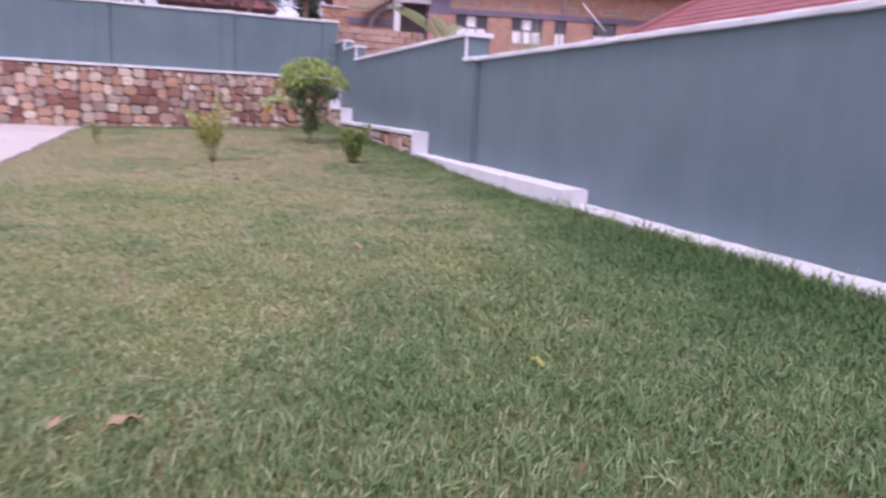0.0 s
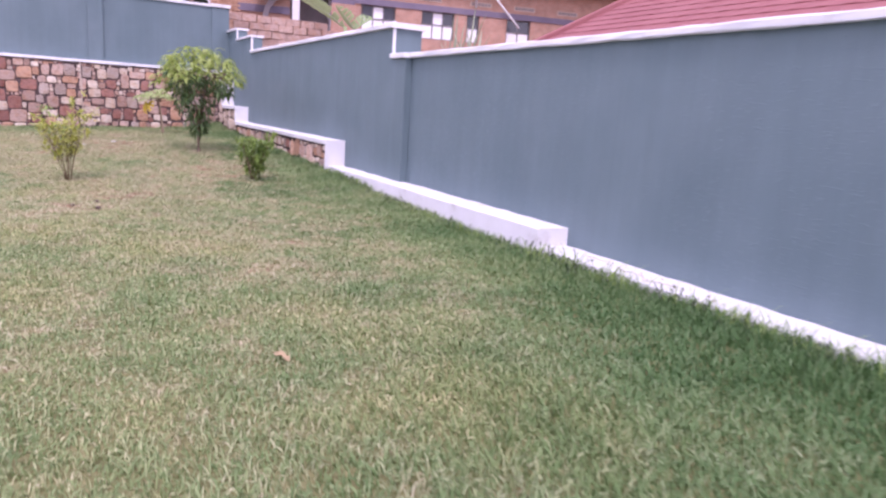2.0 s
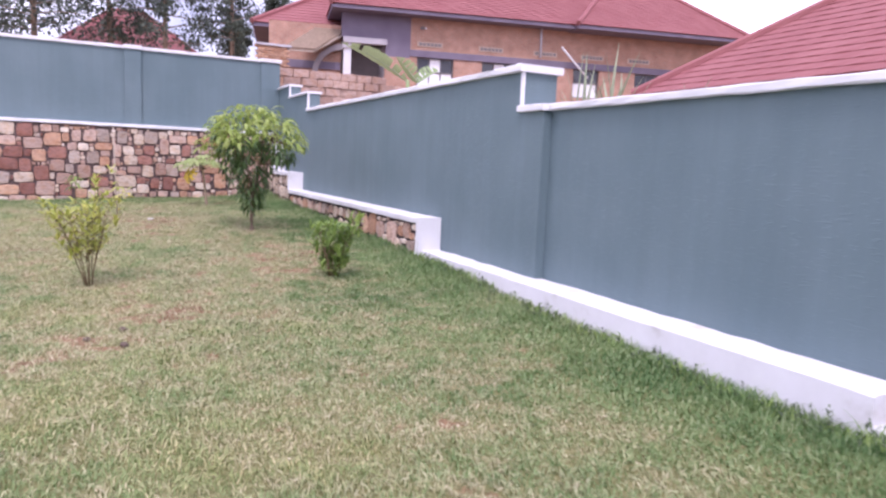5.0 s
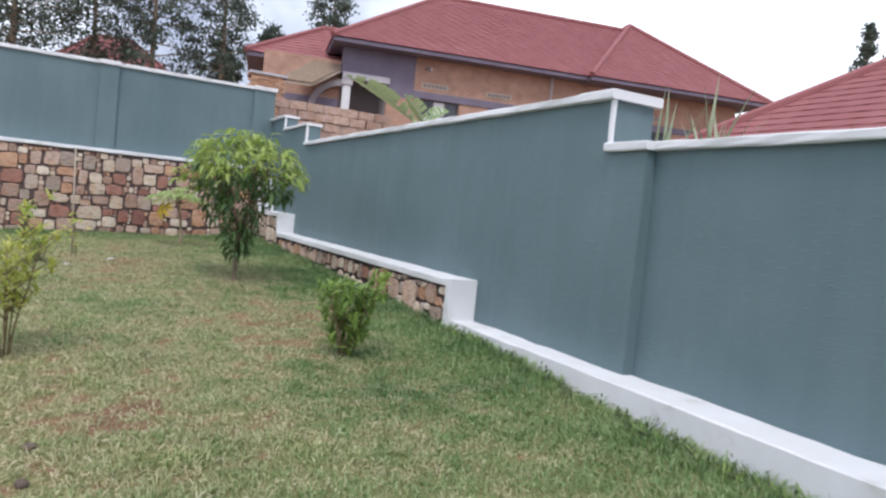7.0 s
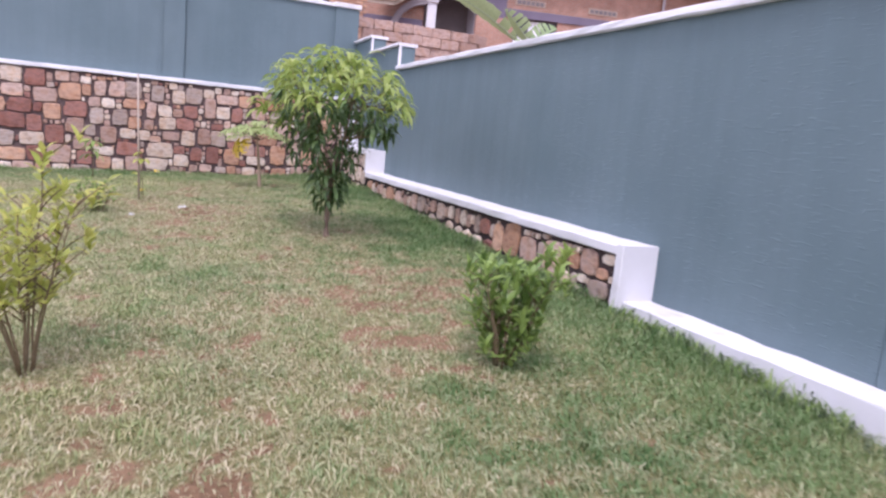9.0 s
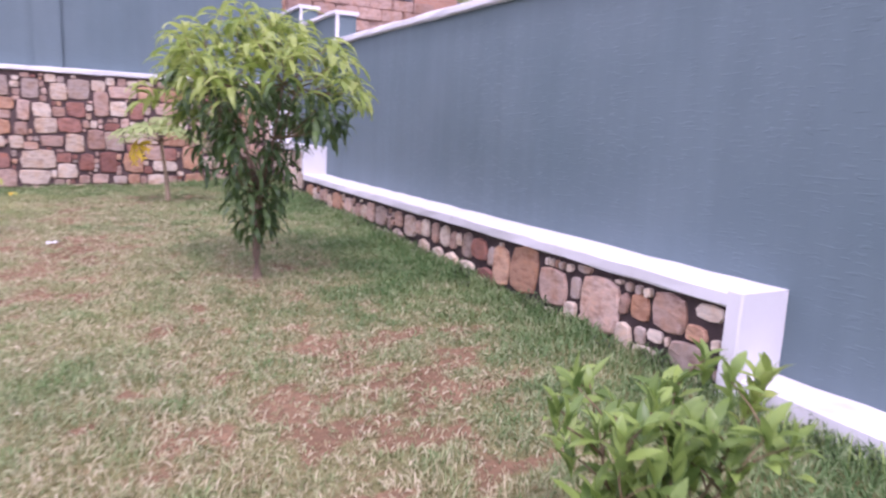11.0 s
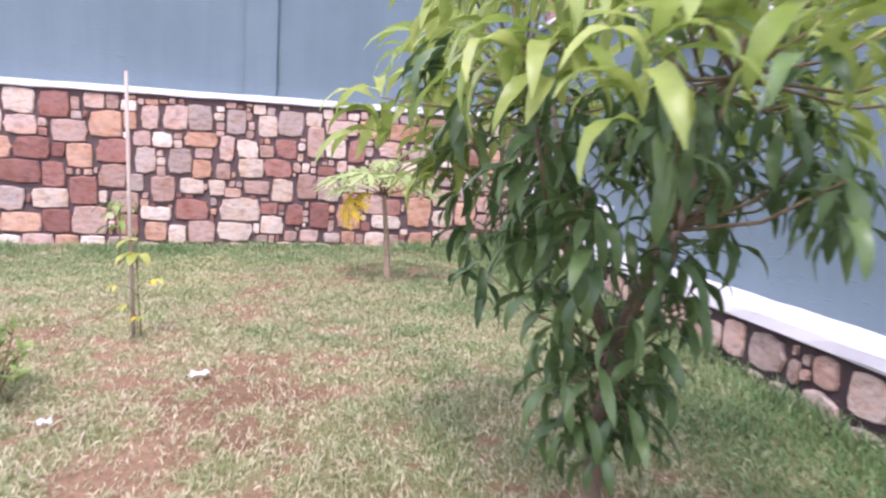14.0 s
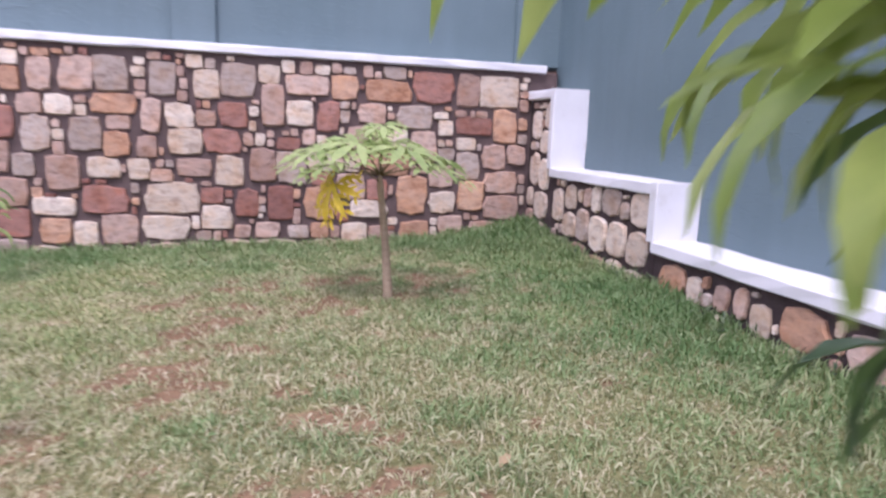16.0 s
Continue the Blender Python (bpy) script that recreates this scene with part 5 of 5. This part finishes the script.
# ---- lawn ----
def lush_shade_at(x, y):
    """How long and green the grass grows at a place, with shade put into its colour: most at the south end beside the
    wall.
    """
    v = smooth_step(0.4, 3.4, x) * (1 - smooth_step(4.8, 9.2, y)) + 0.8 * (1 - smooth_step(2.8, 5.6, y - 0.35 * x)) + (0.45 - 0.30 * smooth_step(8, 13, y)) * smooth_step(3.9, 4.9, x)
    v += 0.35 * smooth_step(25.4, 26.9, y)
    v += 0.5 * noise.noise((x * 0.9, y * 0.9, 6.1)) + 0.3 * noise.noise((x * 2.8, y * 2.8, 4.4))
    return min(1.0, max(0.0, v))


def build_lawn(count):
    """Every blade is a bent three-triangle strip; thin on bare patches, long beside the walls."""
    r = np.random.default_rng(5)
    step = 0.05
    nx, ny = int(8.4 / step) + 2, int(29.2 / step) + 2
    bare, height, tuft, shade_rich = (np.zeros((nx, ny)) for _ in range(4))
    for i in range(nx):
        for j in range(ny):
            x, y = -3.27 + i * step, -2.0 + j * step
            bare[i, j] = wear(x, y)
            tuft[i, j] = noise.noise((x * 3.1, y * 3.1, 2.2))
            height[i, j] = yard(x, y)
            shade_rich[i, j] = lush_shade_at(x, y)

    def at(field, x, y):
        a, b = (x + 3.27) / step, (y + 2.0) / step
        i, j = a.astype(int), b.astype(int)
        fa, fb = a - i, b - j
        return field[i, j] * (1 - fa) * (1 - fb) + field[i + 1, j] * fa * (1 - fb) + field[i, j + 1] * (1 - fa) * fb + field[i + 1, j + 1] * fa * fb

    x, y = r.uniform(-3.25, 5.05, count), r.uniform(-1.9, 27.15, count)
    b = at(bare, x, y)
    keep = r.random(count) > np.clip((b - 0.32) * 1.9, 0, 0.80)
    x, y, b = x[keep], y[keep], b[keep]
    n = len(x)
    t, z, lush_shade = at(tuft, x, y), at(height, x, y), at(shade_rich, x, y)
    side_grow = np.clip((x - 4.1) / 0.9, 0, 1) + np.clip((y - 26.0) / 1.1, 0, 1)
    ln = (0.034 + 0.042 * r.random(n)) * (1 + 0.5 * t + 0.75 * lush_shade * r.random(n) - 0.3 * np.clip(b, 0, 0.6)) * (1 + 0.5 * side_grow + 0.6 * np.clip((x - 4.75) / 0.2, 0, 1) * r.random(n))
    wd = (0.0040 + 0.0040 * r.random(n)) * (1 + 0.25 * lush_shade)
    az, lean = r.uniform(0, 2 * np.pi, n), np.radians(r.uniform(38, 92, n) + 14 * np.clip(b * 2, 0, 1))
    lean = lean * (1 - 0.35 * np.clip(side_grow, 0, 1)) * (1 - 0.28 * lush_shade)
    cx, cy = np.cos(az), np.sin(az)
    sx, sy = -cy * wd / 2, cx * wd / 2
    twist = r.uniform(-0.6, 0.6, n)
    h1, o1 = ln * 0.55 * np.cos(lean * 0.6), ln * 0.55 * np.sin(lean * 0.6)
    l2 = np.minimum(lean * 1.25, 1.6)
    h2, o2 = h1 + ln * 0.5 * np.cos(l2), o1 + ln * 0.5 * np.sin(l2)
    co = np.empty((n, 5, 3))
    co[:, 0] = np.stack((x - sx, y - sy, z - 0.006), 1)
    co[:, 1] = np.stack((x + sx, y + sy, z - 0.006), 1)
    co[:, 2] = np.stack((x + cx * o1 - sx, y + cy * o1 - sy, z + h1 - wd * twist), 1)
    co[:, 3] = np.stack((x + cx * o1 + sx, y + cy * o1 + sy, z + h1 + wd * twist), 1)
    co[:, 4] = np.stack((x + cx * o2, y + cy * o2, z + h2), 1)
    idx = np.arange(n)[:, None] * 5
    tri = np.concatenate((idx + [0, 1, 3], idx + [0, 3, 2], idx + [2, 3, 4]), 1).reshape(-1)
    me = bpy.data.meshes.new("lawn_grass")
    me.vertices.add(n * 5)
    me.vertices.foreach_set("co", co.reshape(-1))
    me.loops.add(n * 9)
    me.loops.foreach_set("vertex_index", tri.astype(np.int32))
    me.polygons.add(n * 3)
    me.polygons.foreach_set("loop_start", np.arange(0, n * 9, 3, dtype=np.int32))
    me.update(calc_edges=True)
    dry = np.clip((b + 0.09) * 1.3 - 0.30 * lush_shade + 0.42 * np.clip((y - 4.2) / 5, 0, 1) * np.clip((4.4 - x) / 1.2, 0, 1) * np.clip((25.5 - y) / 2, 0, 1) + r.normal(0, 0.25, n), 0, 1) * np.where(r.random(n) < 0.8, 1.0, 0.3)
    me.attributes.new("straw", "FLOAT", "POINT").data.foreach_set("value", np.repeat(dry, 5).astype(np.float32))
    me.attributes.new("lush_shade", "FLOAT", "POINT").data.foreach_set("value", np.repeat(np.clip(lush_shade + r.normal(0, 0.12, n), 0, 1), 5).astype(np.float32))
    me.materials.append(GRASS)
    tagged(new("lawn_grass", me), "coarse green lawn grass with dry straw and bare patches", "grass", kind="stuff")


build_lawn(830000)


def build_runners():
    """Ragged weeds and long grass runners that creep over the edge of the low ledge."""
    rng = random.Random(15)
    g = Gather()
    for k in range(2600):
        y = -1.5 + 17.5 * rng.random() ** 1.3
        if noise.noise((y * 1.3, 4.0, 0)) < -0.22:
            continue
        x = rng.uniform(4.86, 5.06)
        ln = rng.uniform(0.10, 0.26) * (1.5 if y < 9 else 1.0)
        vs, fs = leaf_points(ln, rng.uniform(0.006, 0.011), radians(rng.uniform(55, 85)), radians(rng.uniform(60, 120)), 0.2, 6, 0, 0.3)
        g.add(vs, fs, aim((x, y, yard(x, y) - 0.01), rng.gauss(0.1, 1.0), 0))
    tagged(g.done("grass_runners", SHRUB_LEAF, None), "long ragged grass runners leaning on the white ledge", "grass", kind="stuff")
    weeds = Gather()
    for k in range(900):
        y = rng.uniform(-1.5, 27.0)
        ragged = noise.noise((y * 2.1, 7.0, 0))
        if ragged < -0.35 or (y > 16 and rng.random() < 0.45):
            continue
        x = 5.03 - abs(rng.gauss(0, 0.10))
        tall = rng.uniform(0.05, 0.15) * (1.0 + 0.7 * max(0, ragged)) * (1.25 if y < 9.5 else 0.9)
        top = Vector((x + rng.uniform(-0.06, 0.07), y + rng.uniform(-0.08, 0.08), yard(x, y) + tall))
        foot = Vector((x, y, yard(x, y) - 0.01))
        for j in range(rng.randint(6, 11)):
            p = foot.lerp(top, 0.25 + 0.75 * rng.random())
            vs, fs = leaf_points(rng.uniform(0.03, 0.06), rng.uniform(0.010, 0.018), radians(rng.uniform(0, 45)), radians(rng.uniform(20, 80)), 0.2, 3, 0, 0.4)
            weeds.add(vs, fs, aim(p, rng.uniform(0, math.tau), radians(rng.uniform(-10, 50))))
    tagged(weeds.done("ledge_weeds", WEED_LEAF, None), "low dark weeds matted along the foot of the ledge", "weeds", kind="stuff")


build_runners()
